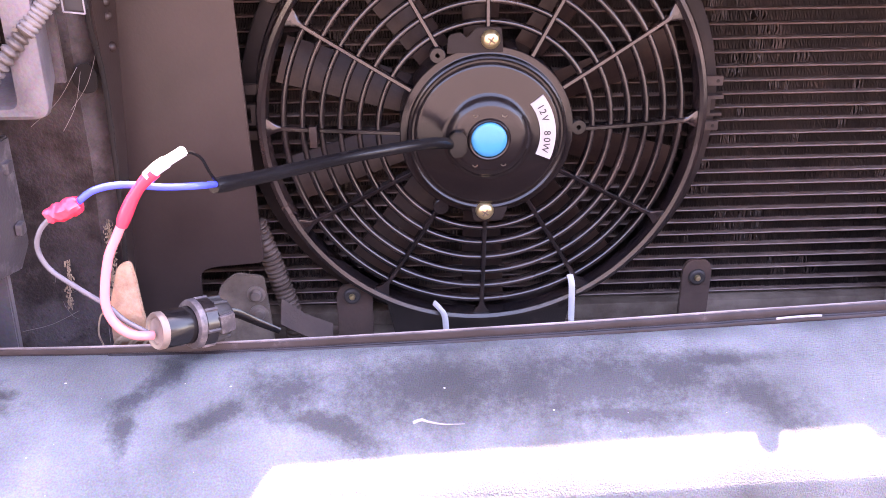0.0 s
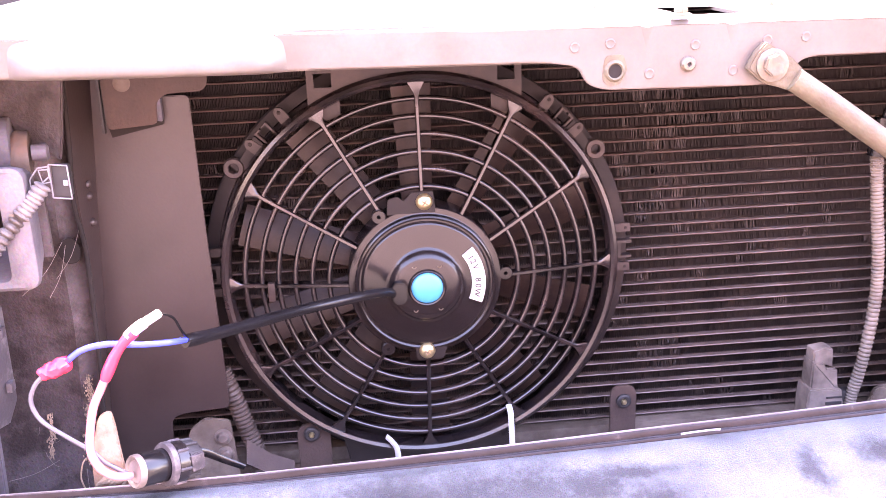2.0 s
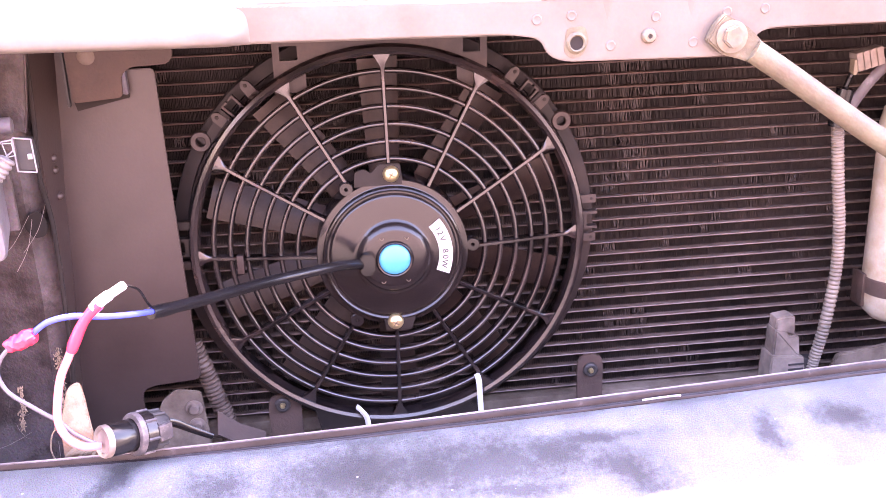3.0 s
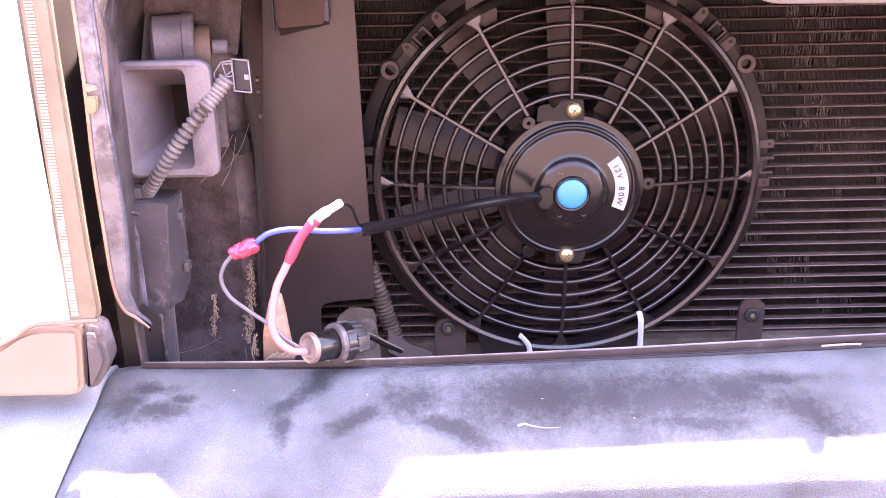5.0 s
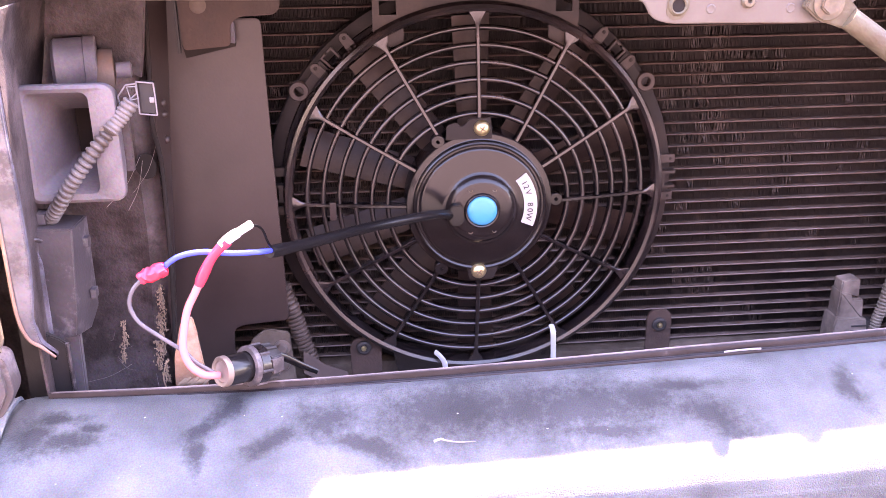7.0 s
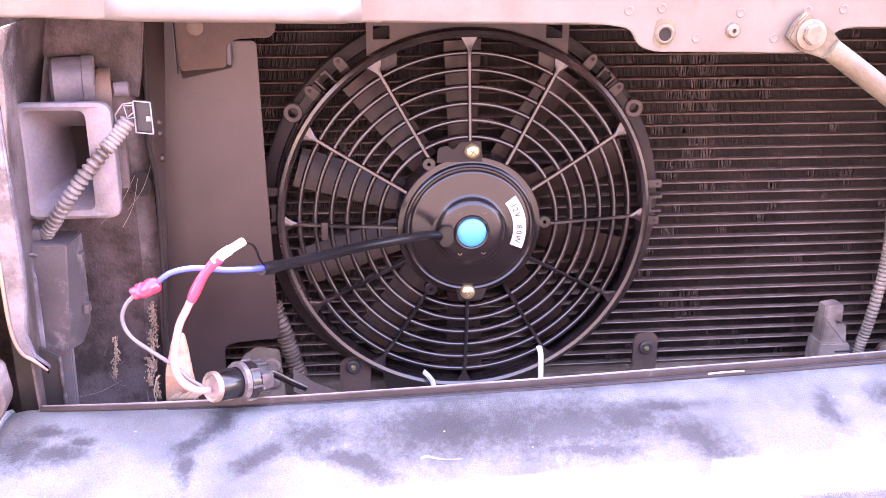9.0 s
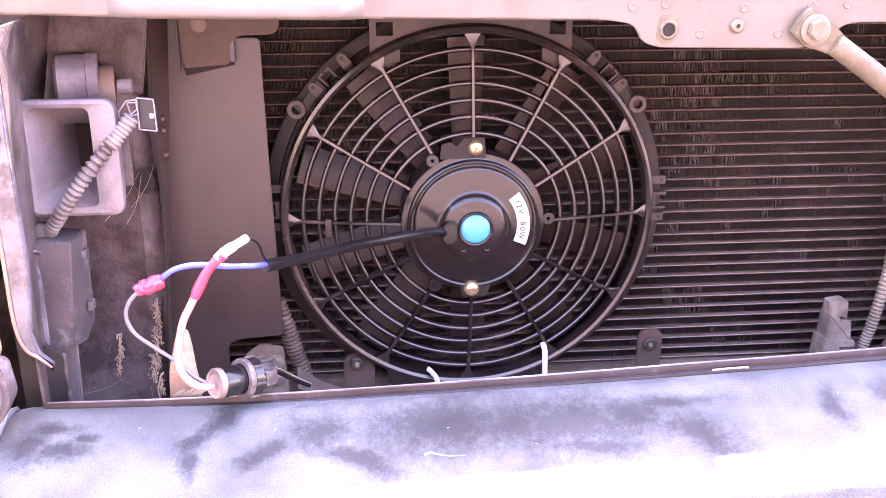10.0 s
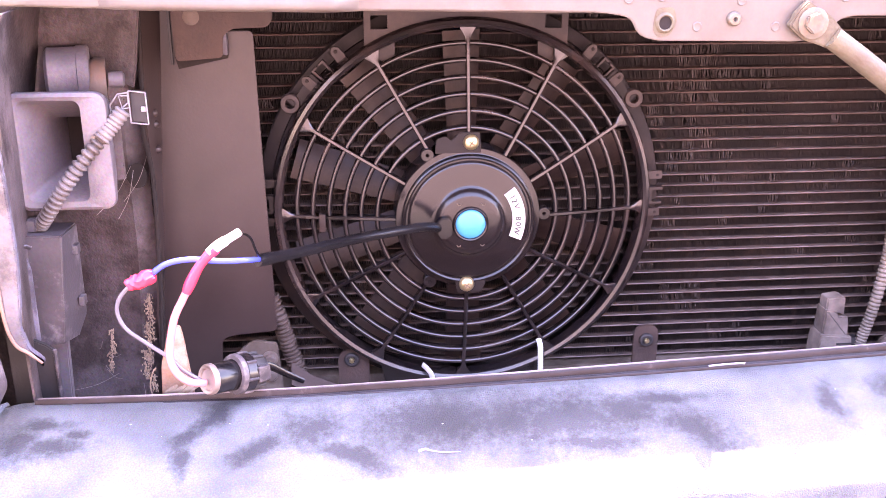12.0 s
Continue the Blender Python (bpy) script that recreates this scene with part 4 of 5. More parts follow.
for i in range(7):
    x, z = rng.uniform(-0.345, -0.285), rng.uniform(0.60, 0.655)
    d = Vector((rng.uniform(-0.03, 0.03), rng.uniform(-0.05, -0.01), rng.uniform(-0.018, 0.018)))
    p = Vector((x, -0.053, z))
    part("cobweb_thread", tube([p, p + d * 0.5 + Vector((0, 0, -0.003)), p + d], 0.00013, 5, 4), WEB, apron)
for a, b in (((-0.290, -0.055, 0.812), (-0.302, -0.075, 0.775)), ((-0.292, -0.055, 0.815), (-0.31, -0.11, 0.79)), ((-0.276, -0.056, 0.828), (-0.300, -0.058, 0.785))):
    part("cobweb_thread", tube([a, (Vector(a) + Vector(b)) / 2 + Vector((0.002, 0, -0.003)), b], 0.00018, 5, 6), WEB, apron)

# horn
horn = thing("car_horn", (-0.325, -0.10, 0.80), "dusty grey plastic trumpet horn with square mouth", "horn")


def rect_loop(x0, x1, z0, z1, r, n=5):
    return [(p.x, p.y) for p in rounded([(x0, z0), (x1, z0), (x1, z1), (x0, z1)], r, n)]


def trumpet():
    own = bmesh.new()
    loops = [(-0.352, -0.296, 0.815, 0.882, 0.008, -0.085), (-0.3605, -0.2875, 0.8015, 0.8925, 0.010, -0.128), (-0.3600, -0.2880, 0.8020, 0.8920, 0.010, -0.1325), (-0.3575, -0.2905, 0.8045, 0.8895, 0.009, -0.1342),
             (-0.3525, -0.3065, 0.8085, 0.8865, 0.007, -0.1325), (-0.346, -0.3055, 0.815, 0.882, 0.006, -0.118), (-0.338, -0.3045, 0.822, 0.866, 0.004, -0.092), (-0.336, -0.306, 0.824, 0.862, 0.004, -0.060)]
    prev = None
    for x0, x1, z0, z1, r, y in loops:
        ring_ = [own.verts.new((x, y, z)) for x, z in rect_loop(x0, x1, z0, z1, r)]
        if prev:
            for i in range(len(ring_)):
                j = (i + 1) % len(ring_)
                own.faces.new((prev[i], prev[j], ring_[j], ring_[i]))
        prev = ring_
    own.faces.new(prev)
    return own


part("trumpet", trumpet(), GREYPLASTIC, horn)
# near-black plate before the closed end, for shade deep in the trumpet
part("throat", box((-0.321, -0.0640, 0.843), (0.029, 0.004, 0.037), 0), CORE_AND_SHADE, horn, "dark plate drawn as the shaded throat of the horn")


def drum(profile, at):
    bm = lathe(profile, 48)
    return aim(bm, at, (-1, -0.22, 0.02))


part("drum", drum([(0, -0.020), (0.017, -0.020), (0.020, -0.0175), (0.0205, 0.0035), (0.0216, 0.004), (0.0218, 0.0120), (0.020, 0.0132), (0, 0.0135)], (-0.3235, -0.076, 0.8975)), GREYPLASTIC, horn, "round grey horn body")
part("mount_disc", drum([(0, -0.009), (0.016, -0.008), (0.019, -0.003), (0.0185, 0.005), (0, 0.006)], (-0.3035, -0.076, 0.8905)), ORANGEDISC, horn, "rusty mounting disc")
part("mount_bolt", drum([(0, -0.006), (0.006, -0.006), (0.0065, 0.0045), (0.004, 0.006), (0, 0.006)], (-0.2890, -0.082, 0.8930)), GREYPLASTIC, horn)
part("moulded_mark", prism([(-0.3005, 0.860), (-0.2975, 0.8605), (-0.2955, 0.849), (-0.2985, 0.8485)], -0.1352, -0.1335, 0.0, r=0.001), CONDUIT, horn)
part("lower_bracket", box((-0.294, -0.092, 0.842), (0.012, 0.005, 0.055), 0.001), APRON, horn)

harness = thing("horn_harness", (-0.31, -0.125, 0.80), "dusty grey corrugated wiring conduit with taped end and open plug", "wiring conduit")
part("conduit", corrugated([(-0.2800, -0.1270, 0.8735), (-0.2865, -0.1290, 0.8660), (-0.293, -0.131, 0.858), (-0.310, -0.139, 0.8385), (-0.326, -0.140, 0.8180), (-0.340, -0.136, 0.7985), (-0.3485, -0.128, 0.788)], 0.0060, 0.0034, 0.36), HORNHOSE, harness)
part("tape", corrugated([(-0.2765, -0.1262, 0.8775), (-0.2825, -0.1285, 0.8700), (-0.2880, -0.1310, 0.8635), (-0.2935, -0.1337, 0.8570)], 0.0063, 0.0034, 0.2), TAPE, harness, "pale tape wrapped round the conduit")


def wire_loop(pts, y, r=0.0007):
    bm = bmesh.new()
    for a, b in zip(pts, pts[1:] + pts[:1]):
        tube([(a[0], y, a[1]), (b[0], y, b[1])], r, 6, 1, bm=bm)
    return bm


# the open plug's shaded inside is filled with a dark block
plugmount = part("plug_inside_shade", prism([(-0.2725, 0.8665), (-0.2615, 0.8655), (-0.2615, 0.8885), (-0.2725, 0.8895)], -0.117, -0.108, 0.0005, r=0.001), DARK, harness, "dark block drawn as the shaded inside of the open plug")
part("plug_rim", wire_loop([(-0.2735, 0.8660), (-0.2605, 0.8645), (-0.2610, 0.8890), (-0.2735, 0.8905)], -0.1185, 0.0006), RIMGREY, harness, "worn pale plug rim")
part("plug_rim", wire_loop([(-0.2735, 0.8895), (-0.281, 0.8885), (-0.2875, 0.880), (-0.2865, 0.872), (-0.2735, 0.882)], -0.1205, 0.0006), RIMGREY, harness, "worn pale plug rim")
part("plug_rim", wire_loop([(-0.280, 0.8875), (-0.2735, 0.8875), (-0.2725, 0.8785), (-0.278, 0.8775)], -0.122, 0.0004), RIMGREY, harness)
part("plug_key", box((-0.2632, -0.1185, 0.8765), (0.0035, 0.002, 0.004), 0.0004), RIMGREY, harness)

# relay box
relay = thing("relay_box", (-0.345, -0.12, 0.69), "dusty grey plastic relay box with a metal clip", "relay box")
def relay_case():
    own = bmesh.new()
    front = [own.verts.new((x, -0.146, z)) for x, z in ((-0.3599, 0.7862), (-0.3285, 0.7853), (-0.3345, 0.7180), (-0.3366, 0.6957), (-0.3560, 0.6930))]
    back = [own.verts.new((x, -0.106, z)) for x, z in ((-0.3600, 0.7845), (-0.3272, 0.7835), (-0.3280, 0.7050), (-0.3370, 0.6840), (-0.3600, 0.6840))]
    own.faces.new(front), own.faces.new(back[::-1])
    for k in range(5):
        own.faces.new((front[k], back[k], back[(k + 1) % 5], front[(k + 1) % 5]))
    bmesh.ops.bevel(own, geom=own.edges[:], offset=0.0011, segments=2, affect="EDGES")
    return own


part("case", relay_case(), RELAY, relay)
for z in (0.766, 0.722):
    part("latch", box((-0.3262, -0.120, z), (0.0045, 0.009, 0.008), 0.0010), RELAY, relay)
part("tab", box((-0.3560, -0.130, 0.7905), (0.0125, 0.014, 0.009), 0.0010), RELAY, relay)
part("strap_face", prism([(-0.3545, 0.7780), (-0.3512, 0.7621), (-0.3515, 0.7350), (-0.3521, 0.7031), (-0.3535, 0.7010), (-0.3585, 0.7200), (-0.3600, 0.7400), (-0.3575, 0.7660)], -0.1555, -0.1530, 0.0004, r=0.002), BARPAINT, relay, "chalky worn strap face")
part("clip", tube([(-0.3490, -0.1555, 0.7800), (-0.3515, -0.1580, 0.7822), (-0.3548, -0.1588, 0.7815), (-0.3575, -0.1590, 0.7755), (-0.3590, -0.1590, 0.7669), (-0.3613, -0.1590, 0.7392), (-0.3592, -0.1588, 0.7154), (-0.3545, -0.1580, 0.7010), (-0.3500, -0.1560, 0.6980)], 0.0018, 8, 6, flat=0.7), PLUGGREY, relay, "bent metal strap")
part("foot", prism([(-0.368, 0.694), (-0.3435, 0.694), (-0.3465, 0.600), (-0.369, 0.598)], -0.118, -0.112, 0.001, r=0.002), GREYPLASTIC, relay, "dusty grey mounting leg")

# vertical support bar beside the lamp
bar = thing("lamp_support_bar", (-0.35, -0.2, 0.72), "chalky grey painted steel bar with bare pink edge", "support bar")
part("face", prism([(-0.3545, 0.952, 0), (-0.3555, 0.884, 0), (-0.3582, 0.836, 0), (-0.3585, 0.785, 0), (-0.3580, 0.738), (-0.3535, 0.722), (-0.3360, 0.7085), (-0.3370, 0.7045), (-0.3370, 0.7095), (-0.3455, 0.7180), (-0.3490, 0.735), (-0.3465, 0.755), (-0.3440, 0.785, 0), (-0.3440, 0.828, 0), (-0.3445, 0.870, 0), (-0.3440, 0.952, 0)], -0.2015, -0.196, 0.0008, r=0.003), BARPAINT, bar)
part("bare_edge", tube([(-0.3553, -0.2015, 0.952), (-0.3562, -0.2018, 0.895), (-0.3590, -0.2018, 0.836), (-0.3593, -0.2018, 0.785), (-0.3588, -0.2018, 0.742), (-0.3540, -0.2018, 0.7225), (-0.3455, -0.2015, 0.7150), (-0.3370, -0.2005, 0.7065)], 0.0014, 8, 8), PINKEDGE, bar, "bare pinkish metal edge")
part("notch_plate", prism([(-0.3570, 0.892), (-0.3490, 0.8905), (-0.3475, 0.8875), (-0.3550, 0.8860)], -0.2040, -0.2000, 0.0006, r=0.001), PINKEDGE, bar)
part("notch_plate", prism([(-0.3565, 0.8835), (-0.3485, 0.8835), (-0.3490, 0.8745), (-0.3535, 0.8700), (-0.3565, 0.8725)], -0.2045, -0.2000, 0.0008, r=0.0015), LAMPRIM, bar, "bent pale metal lug")
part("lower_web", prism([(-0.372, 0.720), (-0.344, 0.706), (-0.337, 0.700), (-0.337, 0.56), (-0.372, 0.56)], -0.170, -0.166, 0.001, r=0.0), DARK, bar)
part("web_edge", tube([(-0.3370, -0.172, 0.703), (-0.3368, -0.172, 0.67), (-0.3375, -0.171, 0.62)], 0.0016, 8, 4), PLUGGREY, bar)
part("back_web", thick(facet([[(-0.345, -0.197, 0.952), (-0.346, -0.06, 0.952)], [(-0.346, -0.197, 0.85), (-0.368, -0.06, 0.85)], [(-0.350, -0.197, 0.72), (-0.372, -0.06, 0.72)], [(-0.350, -0.190, 0.56), (-0.372, -0.06, 0.56)]]), 0.002), APRON, bar)

# headlamp and the trim under it
lamp_unit = thing("headlamp", (-0.42, -0.24, 0.735), "sunlit hazy headlamp with yellowed ribbed rim", "headlamp")
part("lens", thick(facet([[(x, -0.262 + 0.055 * ((-0.368 - x) / 0.12) ** 2 * 0.4 + 0.02 * ((z - 0.85) / 0.1) ** 2 * 0.2, z) for x in (-0.62, -0.56, -0.50, -0.45, -0.41, -0.385, -0.369)] for z in (0.726, 0.76, 0.80, 0.85, 0.90, 0.95, 0.99)]), 0.003), LENS, lamp_unit)
part("rim", prism([(-0.3640, 0.99, 0), (-0.3455, 0.99, 0), (-0.3475, 0.92, 0), (-0.3490, 0.80, 0), (-0.3485, 0.748), (-0.3520, 0.742), (-0.3700, 0.740, 0)], -0.262, -0.257, 0.002, r=0.004), LAMPRIM, lamp_unit, "yellowed plastic lamp rim")
rib = mesh("rib", box((0, 0, 0), (0.0045, 0.0012, 0.0009), 0.0), LENS)
for i in range(116):
    z = 0.748 + i * 0.0020
    part("rib", rib, LENS, lamp_unit, m=Matrix.Translation((-0.3650 + 0.007 * ((z - 0.75) / 0.24), -0.2624, z)))
part("lower_rim", tube([(-0.350, -0.262, 0.7435), (-0.38, -0.264, 0.743), (-0.395, -0.264, 0.741), (-0.412, -0.262, 0.730), (-0.45, -0.258, 0.712), (-0.5, -0.25, 0.70)], 0.0016, 8, 6), LAMPRIM, lamp_unit)
# its unseen depth is added to keep sun off the bumper end
part("housing", box((-0.515, -0.1500, 0.862), (0.230, 0.164, 0.250), 0.006), DARK, lamp_unit, "black lamp housing")

trim = thing("lamp_trim", (-0.43, -0.24, 0.68), "beige painted filler panel below the headlamp", "trim panel")
part("panel", prism([(-0.62, 0.692, 0), (-0.47, 0.703, 0.02), (-0.432, 0.7165, 0.02), (-0.4080, 0.7330, 0.02), (-0.3940, 0.7380, 0.01), (-0.3640, 0.7375, 0.006), (-0.3690, 0.6900, 0.005), (-0.3760, 0.6852), (-0.62, 0.6845, 0)], -0.263, -0.236, 0.003, r=0.004), CREAM, trim)
part("side_cap", prism([(-0.3650, 0.7368), (-0.3525, 0.7345), (-0.3495, 0.7080), (-0.3600, 0.6890), (-0.3695, 0.6862)], -0.2585, -0.238, 0.004, r=0.005), RELAY, trim, "grey plastic end cap")

corner = thing("bumper_corner", (-0.5, -0.24, 0.5), "grey plastic bumper end piece below the lamp", "bumper")


def corner_cover():
    own = bmesh.new()
    rows = []
    for x in (-0.80, -0.65, -0.5, -0.42, -0.395, -0.380, -0.3730, -0.3700):
        w = max(0.0, min(1.0, (x + 0.5) / 0.1))
        drop = 0.004 * max(0.0, (x + 0.386) / 0.0122) ** 2
        rows.append([own.verts.new((x - 0.38 * max(0.0, 0.668 - z) * w, y + 0.033 * x - 0.001 + drop + 0.1 * max(0, -0.45 - x) ** 2, z - 0.002)) for y, z in profile])
    for a, b in zip(rows, rows[1:]):
        for i in range(len(profile) - 1):
            own.faces.new((a[i], a[i + 1], b[i + 1], b[i]))
    return thick(own, 0.003)


part("cover", corner_cover(), BUMPER, corner)
part("top_lip", tube([(-0.62, -0.215, 0.6735), (-0.50, -0.212, 0.6745), (-0.40, -0.2105, 0.6745), (-0.381, -0.211, 0.6735)], 0.0030, 8, 5), GREYPLASTIC, corner, "rolled top lip")

# ---- bits between panel and condenser ----
hose = thing("drain_hose", (-0.17, -0.03, 0.57), "black corrugated hose beside the condenser foot", "hose")
part("conduit", corrugated([(-0.188, 0.004, 0.668), (-0.179, 0.004, 0.638), (-0.1715, 0.004, 0.610), (-0.164, 0.004, 0.582), (-0.162, 0.004, 0.55)], 0.0088, 0.0042, 0.22), DARKCONDUIT, hose)
foot = thing("foot_bracket", (-0.205, -0.02, 0.57), "grimy steel foot bracket with a screw", "bracket")
part("plate", prism([(-0.217, 0.623), (-0.204, 0.632), (-0.182, 0.628), (-0.176, 0.55, 0), (-0.228, 0.55, 0), (-0.226, 0.60)], -0.019, -0.016, 0.0008, r=0.004), HEADER, foot)
part("screw", lathe([(0, -0.0245), (0.004, -0.024), (0.0052, -0.022), (0.0055, -0.0205), (0.0078, -0.020), (0.0078, -0.018)], 24, (-0.1895, 0, 0.6125)), STEELCAP, foot, "dull pan-head screw")
part("screw", lathe([(0, -0.0245), (0.004, -0.024), (0.0052, -0.022), (0.0055, -0.0205), (0.0078, -0.020), (0.0078, -0.018)], 24, (-0.1885, 0, 0.5945)), STEELCAP, foot)
scrap = thing("rusty_strip", (-0.15, -0.02, 0.56), "rusty brown steel strip at the condenser foot", "strip")
part("strip", thick(facet([[(-0.170, -0.012, 0.604), (-0.170, -0.028, 0.588)], [(-0.150, -0.012, 0.588), (-0.150, -0.028, 0.576)], [(-0.128, -0.012, 0.578), (-0.128, -0.028, 0.568)]]), 0.002), RUST, scrap)

flake = thing("rusty_tab", (-0.25, -0.17, 0.66), "orange-rusted flaking tab standing behind the bumper strip", "tab")
part("tab", prism([(-0.2525, 0.713), (-0.244, 0.7165), (-0.2405, 0.702), (-0.2365, 0.680), (-0.2365, 0.645, 0), (-0.2625, 0.645, 0), (-0.2575, 0.690)], -0.1715, -0.1685, 0.0008, r=0.004, yf=lambda x, z: 0.006 * math.sin(z * 90) + 0.15 * (x + 0.25)), ORANGE, flake)
for i in range(7):
    x = -0.2595 + 0.0032 * i
    part("flake", tube([(x, -0.176, 0.660 + 0.002 * (i % 3)), (x + 0.004, -0.178, 0.666), (x + 0.009, -0.177, 0.6695 + 0.001 * (i % 2))], 0.0011, 5, 3, flat=0.4), MUD, flake)
part("curl", tube([(-0.2680, -0.17, 0.658), (-0.2690, -0.172, 0.668), (-0.2660, -0.173, 0.680), (-0.2630, -0.172, 0.684)], 0.0006, 5, 5), MUD, flake)

# ---- fan cable, joints and plug ----
def nearer(pts):
    """The loose wires hang a little further out than the cable's end."""
    return [(x + 0.0040, y - 0.018, z + 0.0078) for x, y, z in pts]


lead = thing("fan_lead", (-0.12, -0.12, 0.75), "black sheathed fan cable with blue and black wires", "cable")
part("sheath", tube([(-0.029, -0.0425, 0.7480), (-0.037, -0.0525, 0.7525), (-0.057, -0.075, 0.759), (-0.105, -0.115, 0.7655), (-0.147, -0.165, 0.774), (-0.1765, -0.208, 0.7838)], 0.0044, 14, 8, radius=lambda u: 1.0 if u < 0.9 else 1.0 + 0.12 * math.sin((u - 0.9) * 31)), SHEATH, lead)
part("grommet", prism([(-0.0302, 0.7425), (-0.0272, 0.7384), (-0.0208, 0.7384), (-0.0176, 0.7425), (-0.0176, 0.7540), (-0.0208, 0.7580), (-0.0272, 0.7580), (-0.0302, 0.7540)], -0.0470, -0.0330, 0.0009, r=0.0008), SHEATH, lead, "black rubber grommet")
part("blue_wire", tube(nearer([(-0.179, -0.187, 0.7760), (-0.185, -0.212, 0.7850), (-0.203, -0.217, 0.7868), (-0.223, -0.218, 0.7890), (-0.239, -0.218, 0.7862), (-0.250, -0.218, 0.7785), (-0.255, -0.219, 0.7755)]), 0.0020, 10, 8), BLUE, lead, "blue insulated wire")
part("black_wire", tube([(-0.1745, -0.207, 0.7860), (-0.1765, -0.2145, 0.7945), (-0.1785, -0.2235, 0.8065), (-0.1825, -0.232, 0.8130), (-0.187, -0.2375, 0.8145)], 0.0009, 8, 8), SHEATH, lead, "thin black wire")

joint = thing("butt_connector", (-0.21, -0.22, 0.79), "red insulated connector with milky clear sleeve", "connector")
part("clear_sleeve", tube(nearer([(-0.1875, -0.2195, 0.8085), (-0.191, -0.2200, 0.8065), (-0.198, -0.2210, 0.8025), (-0.2035, -0.2215, 0.7990), (-0.2085, -0.2220, 0.7945)]), 0.0036, 12, 5, radius=lambda u: (0.62 if u < 0.1 else 0.82 if u < 0.5 else 1.0)), CLEAR, joint, "milky clear sleeve")
part("red_sleeve", tube(nearer([(-0.2045, -0.2217, 0.7975), (-0.2115, -0.222, 0.7910), (-0.218, -0.222, 0.7825), (-0.224, -0.222, 0.7715), (-0.2262, -0.2218, 0.7665)]), 0.0039, 12, 5, radius=lambda u: 0.9 + 0.1 * math.cos(u * 9)), RED, joint, "red vinyl sleeve")
part("red_wire", tube(nearer([(-0.2258, -0.2218, 0.7680), (-0.230, -0.2215, 0.7600), (-0.236, -0.222, 0.7480), (-0.240, -0.224, 0.7310), (-0.2410, -0.225, 0.7180), (-0.2370, -0.225, 0.7065), (-0.2290, -0.223, 0.6985), (-0.2205, -0.2155, 0.6935)]), 0.0027, 12, 8), PINK, joint, "thick red wire")

crimp = thing("crimp_connector", (-0.257, -0.219, 0.775), "red crimp connector on blue and grey wires", "connector")


def crimp_body():
    bm = tube(nearer([(-0.2475, -0.2185, 0.7790), (-0.2535, -0.2190, 0.7768), (-0.2590, -0.2190, 0.7742), (-0.2650, -0.2190, 0.7722)]), 0.0054, 16, 7, radius=lambda u: 0.8 + 0.22 * math.sin(u * math.pi))
    for v in bm.verts:
        v.co += noise.noise_vector(v.co * 300) * 0.0016
    return bm


part("body", crimp_body(), RED, crimp)
part("grey_wire", tube(nearer([(-0.2625, -0.2190, 0.7730), (-0.2710, -0.2190, 0.7640), (-0.2745, -0.2190, 0.7530), (-0.2700, -0.2190, 0.7400), (-0.2570, -0.2190, 0.7280), (-0.2420, -0.2190, 0.7155), (-0.2340, -0.2190, 0.7060), (-0.2215, -0.2150, 0.6940)]), 0.0015, 10, 8), GREYWIRE, crimp, "grey and white wire")

PA, PD = Vector((-0.2152, -0.2320, 0.7030)), Vector((0.74, 0.64, -0.19)).normalized()
plug = thing("power_plug", PA, "black cylindrical power plug lying on the bumper strip", "plug")
plug.scale = (0.97, 0.97, 0.97)


def along(profile, start, seg=40):
    """A body turned about the plug's axis. profile: (radius, distance from its end)."""
    return aim(lathe([(r, y) for r, y in profile], seg), PA + PD * start, -PD)


part("end_cap", along([(0, 0.0012), (0.0075, 0.0012), (0.0085, 0.0), (0.0108, -0.0004), (0.0117, 0.001), (0.0117, 0.004)], 0.0), STEELCAP, plug, "tarnished metal end ring")
part("core", along([(0, 0.0008), (0.0078, 0.0010)], 0.0), ENDFACE, plug, "pale end face")
part("body", along([(0.0112, 0.003), (0.0116, 0.005), (0.0116, 0.028), (0.011, 0.029)], 0.0), SHEATH, plug, "glossy black barrel")
part("collar", along([(0.012, 0.0225), (0.0150, 0.023), (0.0157, 0.0245), (0.0157, 0.0270), (0.0150, 0.0275), (0.012, 0.0278)], 0.0), PLUGGREY, plug, "scuffed grey locking collar")
part("collar_band", along([(0.013, 0.0276), (0.0152, 0.0278), (0.0152, 0.0355), (0.013, 0.0360)], 0.0), MOTOR, plug, "black collar band")
for k in range(7):
    a = 2 * math.pi * k / 7
    o = (PD.cross(Vector((0, 0, 1))).normalized() * math.cos(a) + PD.cross(PD.cross(Vector((0, 0, 1)))).normalized() * math.sin(a)) * 0.0152
    part("collar_lug", tube([PA + PD * 0.0275 + o, PA + PD * 0.036 + o], 0.0013, 6, 2), PLUGGREY, plug)
part("tail", along([(0.0130, 0.0352), (0.0134, 0.037), (0.0130, 0.046), (0.0110, 0.049), (0.0075, 0.051), (0, 0.051)], 0.0), DARK, plug, "black ribbed tail")
side = PD.cross(Vector((0, 0, 1))).normalized()
for k in range(10):
    a = 2 * math.pi * k / 10
    o = (side * math.cos(a) + PD.cross(side) * math.sin(a)) * 0.0142
    part("tail_rib", tube([PA + PD * 0.0365 + o * 0.95, PA + PD * 0.046 + o * 0.93], 0.0016, 6, 2), DARK, plug)
part("latch", box(PA + PD * 0.042 + side * 0.0140 + Vector((0, 0, 0.003)), (0.010, 0.003, 0.012), 0.0008, rot=Matrix.Rotation(radians(38), 4, "Z")), PLUGGREY, plug, "scuffed grey latch")
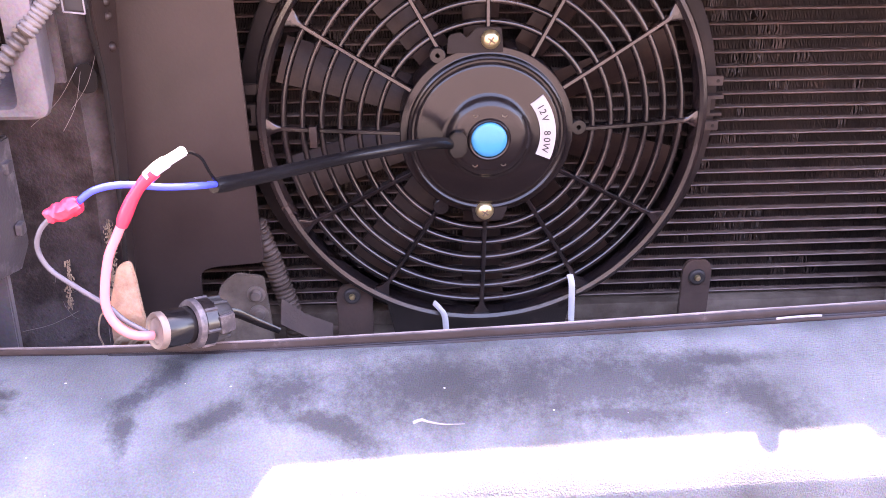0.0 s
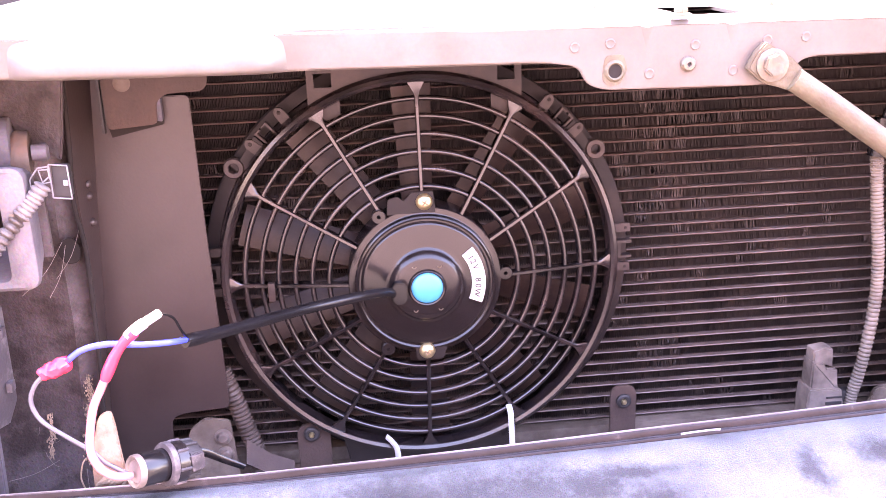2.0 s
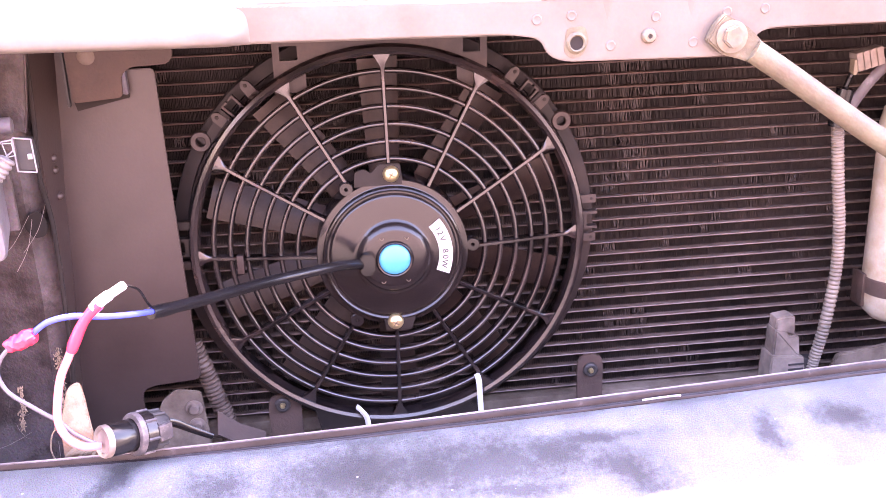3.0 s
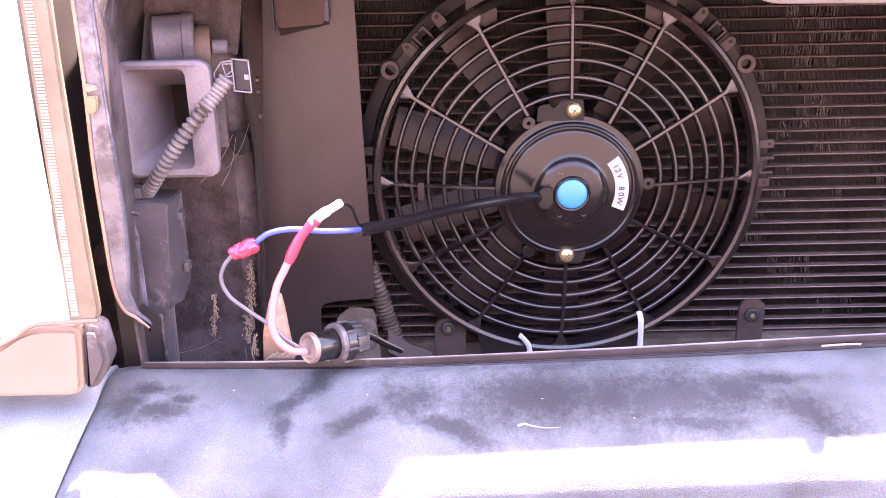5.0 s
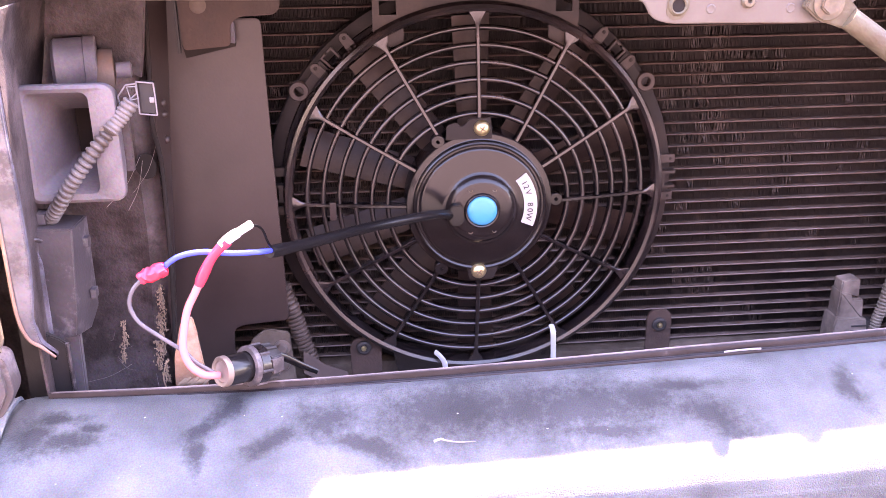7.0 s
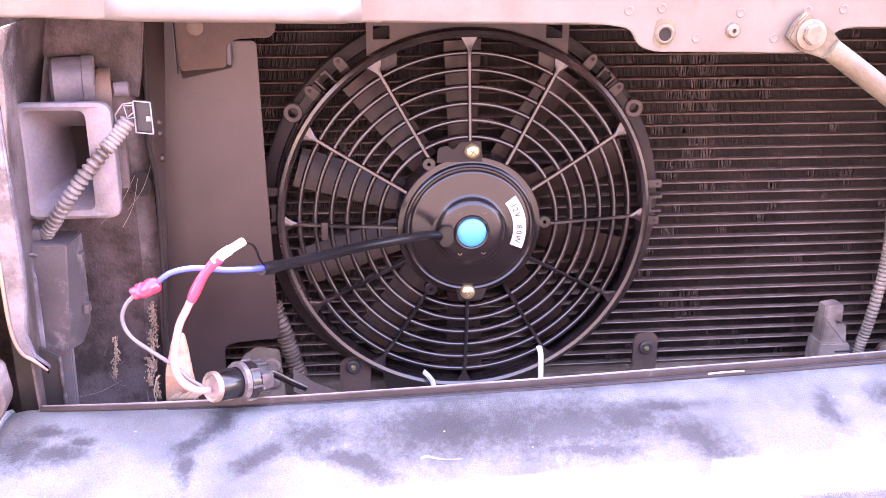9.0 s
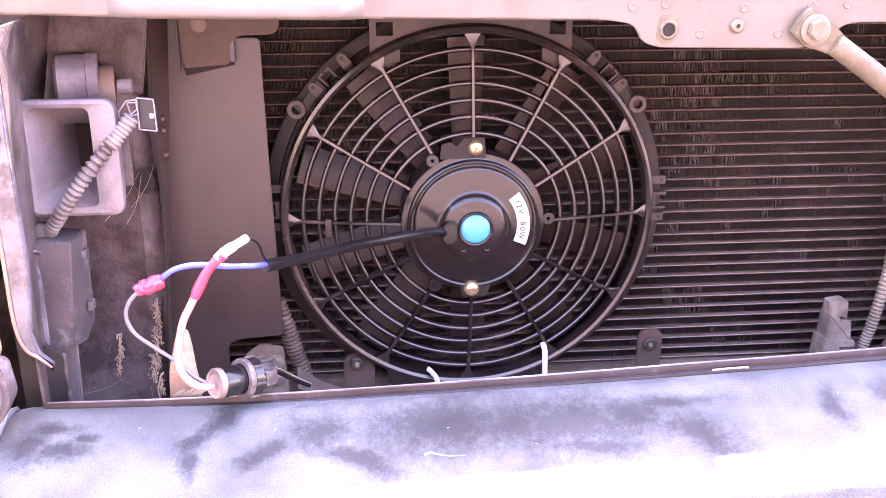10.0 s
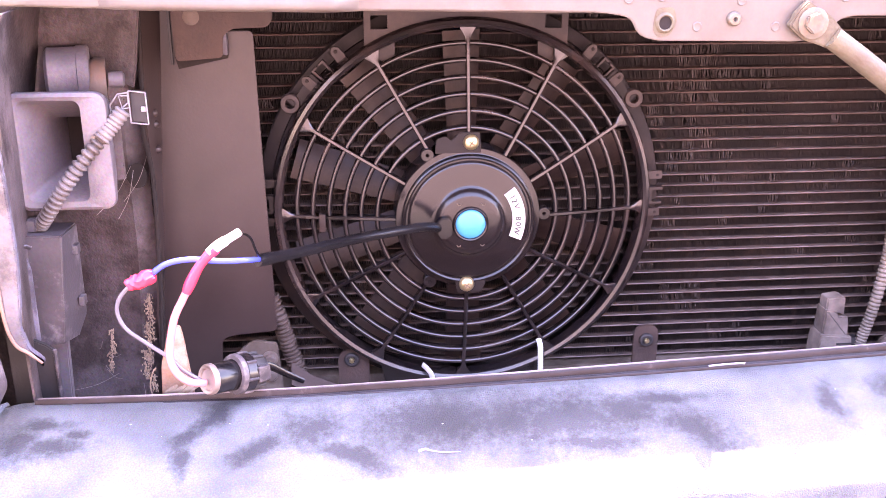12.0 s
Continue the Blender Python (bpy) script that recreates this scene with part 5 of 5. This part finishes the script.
part("lever", tube([PA + PD * 0.046 + Vector((0.003, 0, 0.004)), PA + PD * 0.053 + Vector((0.005, 0, 0.0015)), PA + PD * 0.053 + Vector((0.016, 0.005, -0.008)), PA + PD * 0.053 + Vector((0.029, 0.009, -0.0175))], 0.0040, 10, 6, radius=lambda u: 1 - 0.45 * u, flat=0.5), SHEATH, plug, "flat black lever")

# ---- right of the condenser ----
sensor = thing("sensor_plug", (0.39, 0.0, 0.58), "dusty grey sensor connector standing on the lower rail", "connector")
part("base", prism([(0.371, 0.548, 0), (0.4085, 0.548, 0), (0.4085, 0.586), (0.4055, 0.604), (0.3720, 0.607), (0.3705, 0.588)], -0.008, 0.016, 0.0015, r=0.002), SENSOR, sensor)
part("body", prism([(0.3740, 0.604), (0.4030, 0.602), (0.4005, 0.6245), (0.3885, 0.6265), (0.3875, 0.632), (0.3750, 0.634)], -0.005, 0.014, 0.0015, r=0.0015), SENSOR, sensor)
part("cap", prism([(0.3755, 0.630), (0.3870, 0.629), (0.3880, 0.6265), (0.3965, 0.6255), (0.3955, 0.6455), (0.3905, 0.6475), (0.3760, 0.6455)], -0.003, 0.012, 0.0015, r=0.0015), SENSOR, sensor, "translucent grey cap")
# two dark strips on the uncut face, painted for the shade in slots
part("slot", box((0.3975, -0.0085, 0.5905), (0.016, 0.001, 0.003), 0), DARK, sensor)
part("slot", box((0.3975, -0.0085, 0.5965), (0.016, 0.001, 0.0016), 0), DARK, sensor)
part("side_block", box((0.4145, 0.006, 0.590), (0.012, 0.012, 0.016), 0.003), DARK, sensor)

loom = thing("wiring_loom", (0.43, 0.0, 0.57), "grey corrugated conduit rising beside the condenser", "wiring conduit")
part("conduit", corrugated([(0.4155, 0.0, 0.560), (0.4190, 0.0, 0.588), (0.4280, 0.0, 0.631), (0.4340, 0.0, 0.688), (0.4325, 0.0, 0.736), (0.4265, 0.0, 0.782), (0.4215, 0.0, 0.825), (0.4200, 0.0, 0.840)], 0.0060, 0.0032, 0.2), CONDUIT, loom)
part("sleeve", tube([(0.4200, 0.0, 0.835), (0.4215, -0.001, 0.855), (0.4235, -0.002, 0.870)], 0.0085, 12, 4), SHEATH, loom, "black tape sleeve")
part("connector", box((0.4385, -0.006, 0.8975), (0.026, 0.014, 0.017), 0.0015, rot=Matrix.Rotation(radians(-14), 4, "Y")), SENSOR, loom, "pale dusty wiring connector")
for k in range(3):
    part("connector_rib", box((0.4325 + 0.0062 * k, -0.0135, 0.8962 + 0.0016 * k), (0.0022, 0.0022, 0.0165), 0.0005, rot=Matrix.Rotation(radians(-14), 4, "Y")), SENSOR, loom)
part("corroded_pin", box((0.4255, -0.008, 0.8905), (0.004, 0.008, 0.014), 0.0008), LAMPRIM, loom, "yellow corroded contact")
part("short_wire", tube([(0.4220, -0.002, 0.866), (0.4225, -0.004, 0.874), (0.4245, -0.006, 0.882), (0.4290, -0.006, 0.890)], 0.0026, 8, 5), SHEATH, loom, "short black wire")
part("grey_strap", tube([(0.4270, -0.006, 0.852), (0.4350, -0.008, 0.866), (0.4460, -0.008, 0.880), (0.468, -0.004, 0.899)], 0.0054, 10, 5, flat=0.5), RELAY, loom, "grey tape strap")

drier = thing("receiver_drier", (0.50, 0.0, 0.64), "cream coated receiver canister with a rusty band", "canister")


def upright(pr, at):
    bm = lathe([(r, -z) for r, z in pr], 40)
    return aim(bm, at, (0, 0, 1))


part("body", upright([(0, 0.0), (0.018, 0.002), (0.026, 0.010), (0.029, 0.022), (0.029, 0.20), (0.026, 0.214), (0.012, 0.22), (0, 0.22)], (0.4985, 0.005, 0.633)), CANISTER, drier)
part("band", upright([(0.0295, 0.030), (0.0305, 0.031), (0.0305, 0.046), (0.0295, 0.047)], (0.4985, 0.005, 0.633)), RUST, drier, "rusty clamp band")
part("side_plate", box((0.4685, 0.014, 0.665), (0.004, 0.02, 0.034), 0.001), RUST, drier)
part("neck", upright([(0, 0), (0.010, 0), (0.010, 0.03), (0, 0.03)], (0.4985, 0.005, 0.852)), ZINC, drier)
part("clamp_foot", prism([(0.455, 0.59), (0.53, 0.60), (0.53, 0.55), (0.44, 0.55)], 0.015, 0.02, 0.001, r=0.004), HEADER, drier)
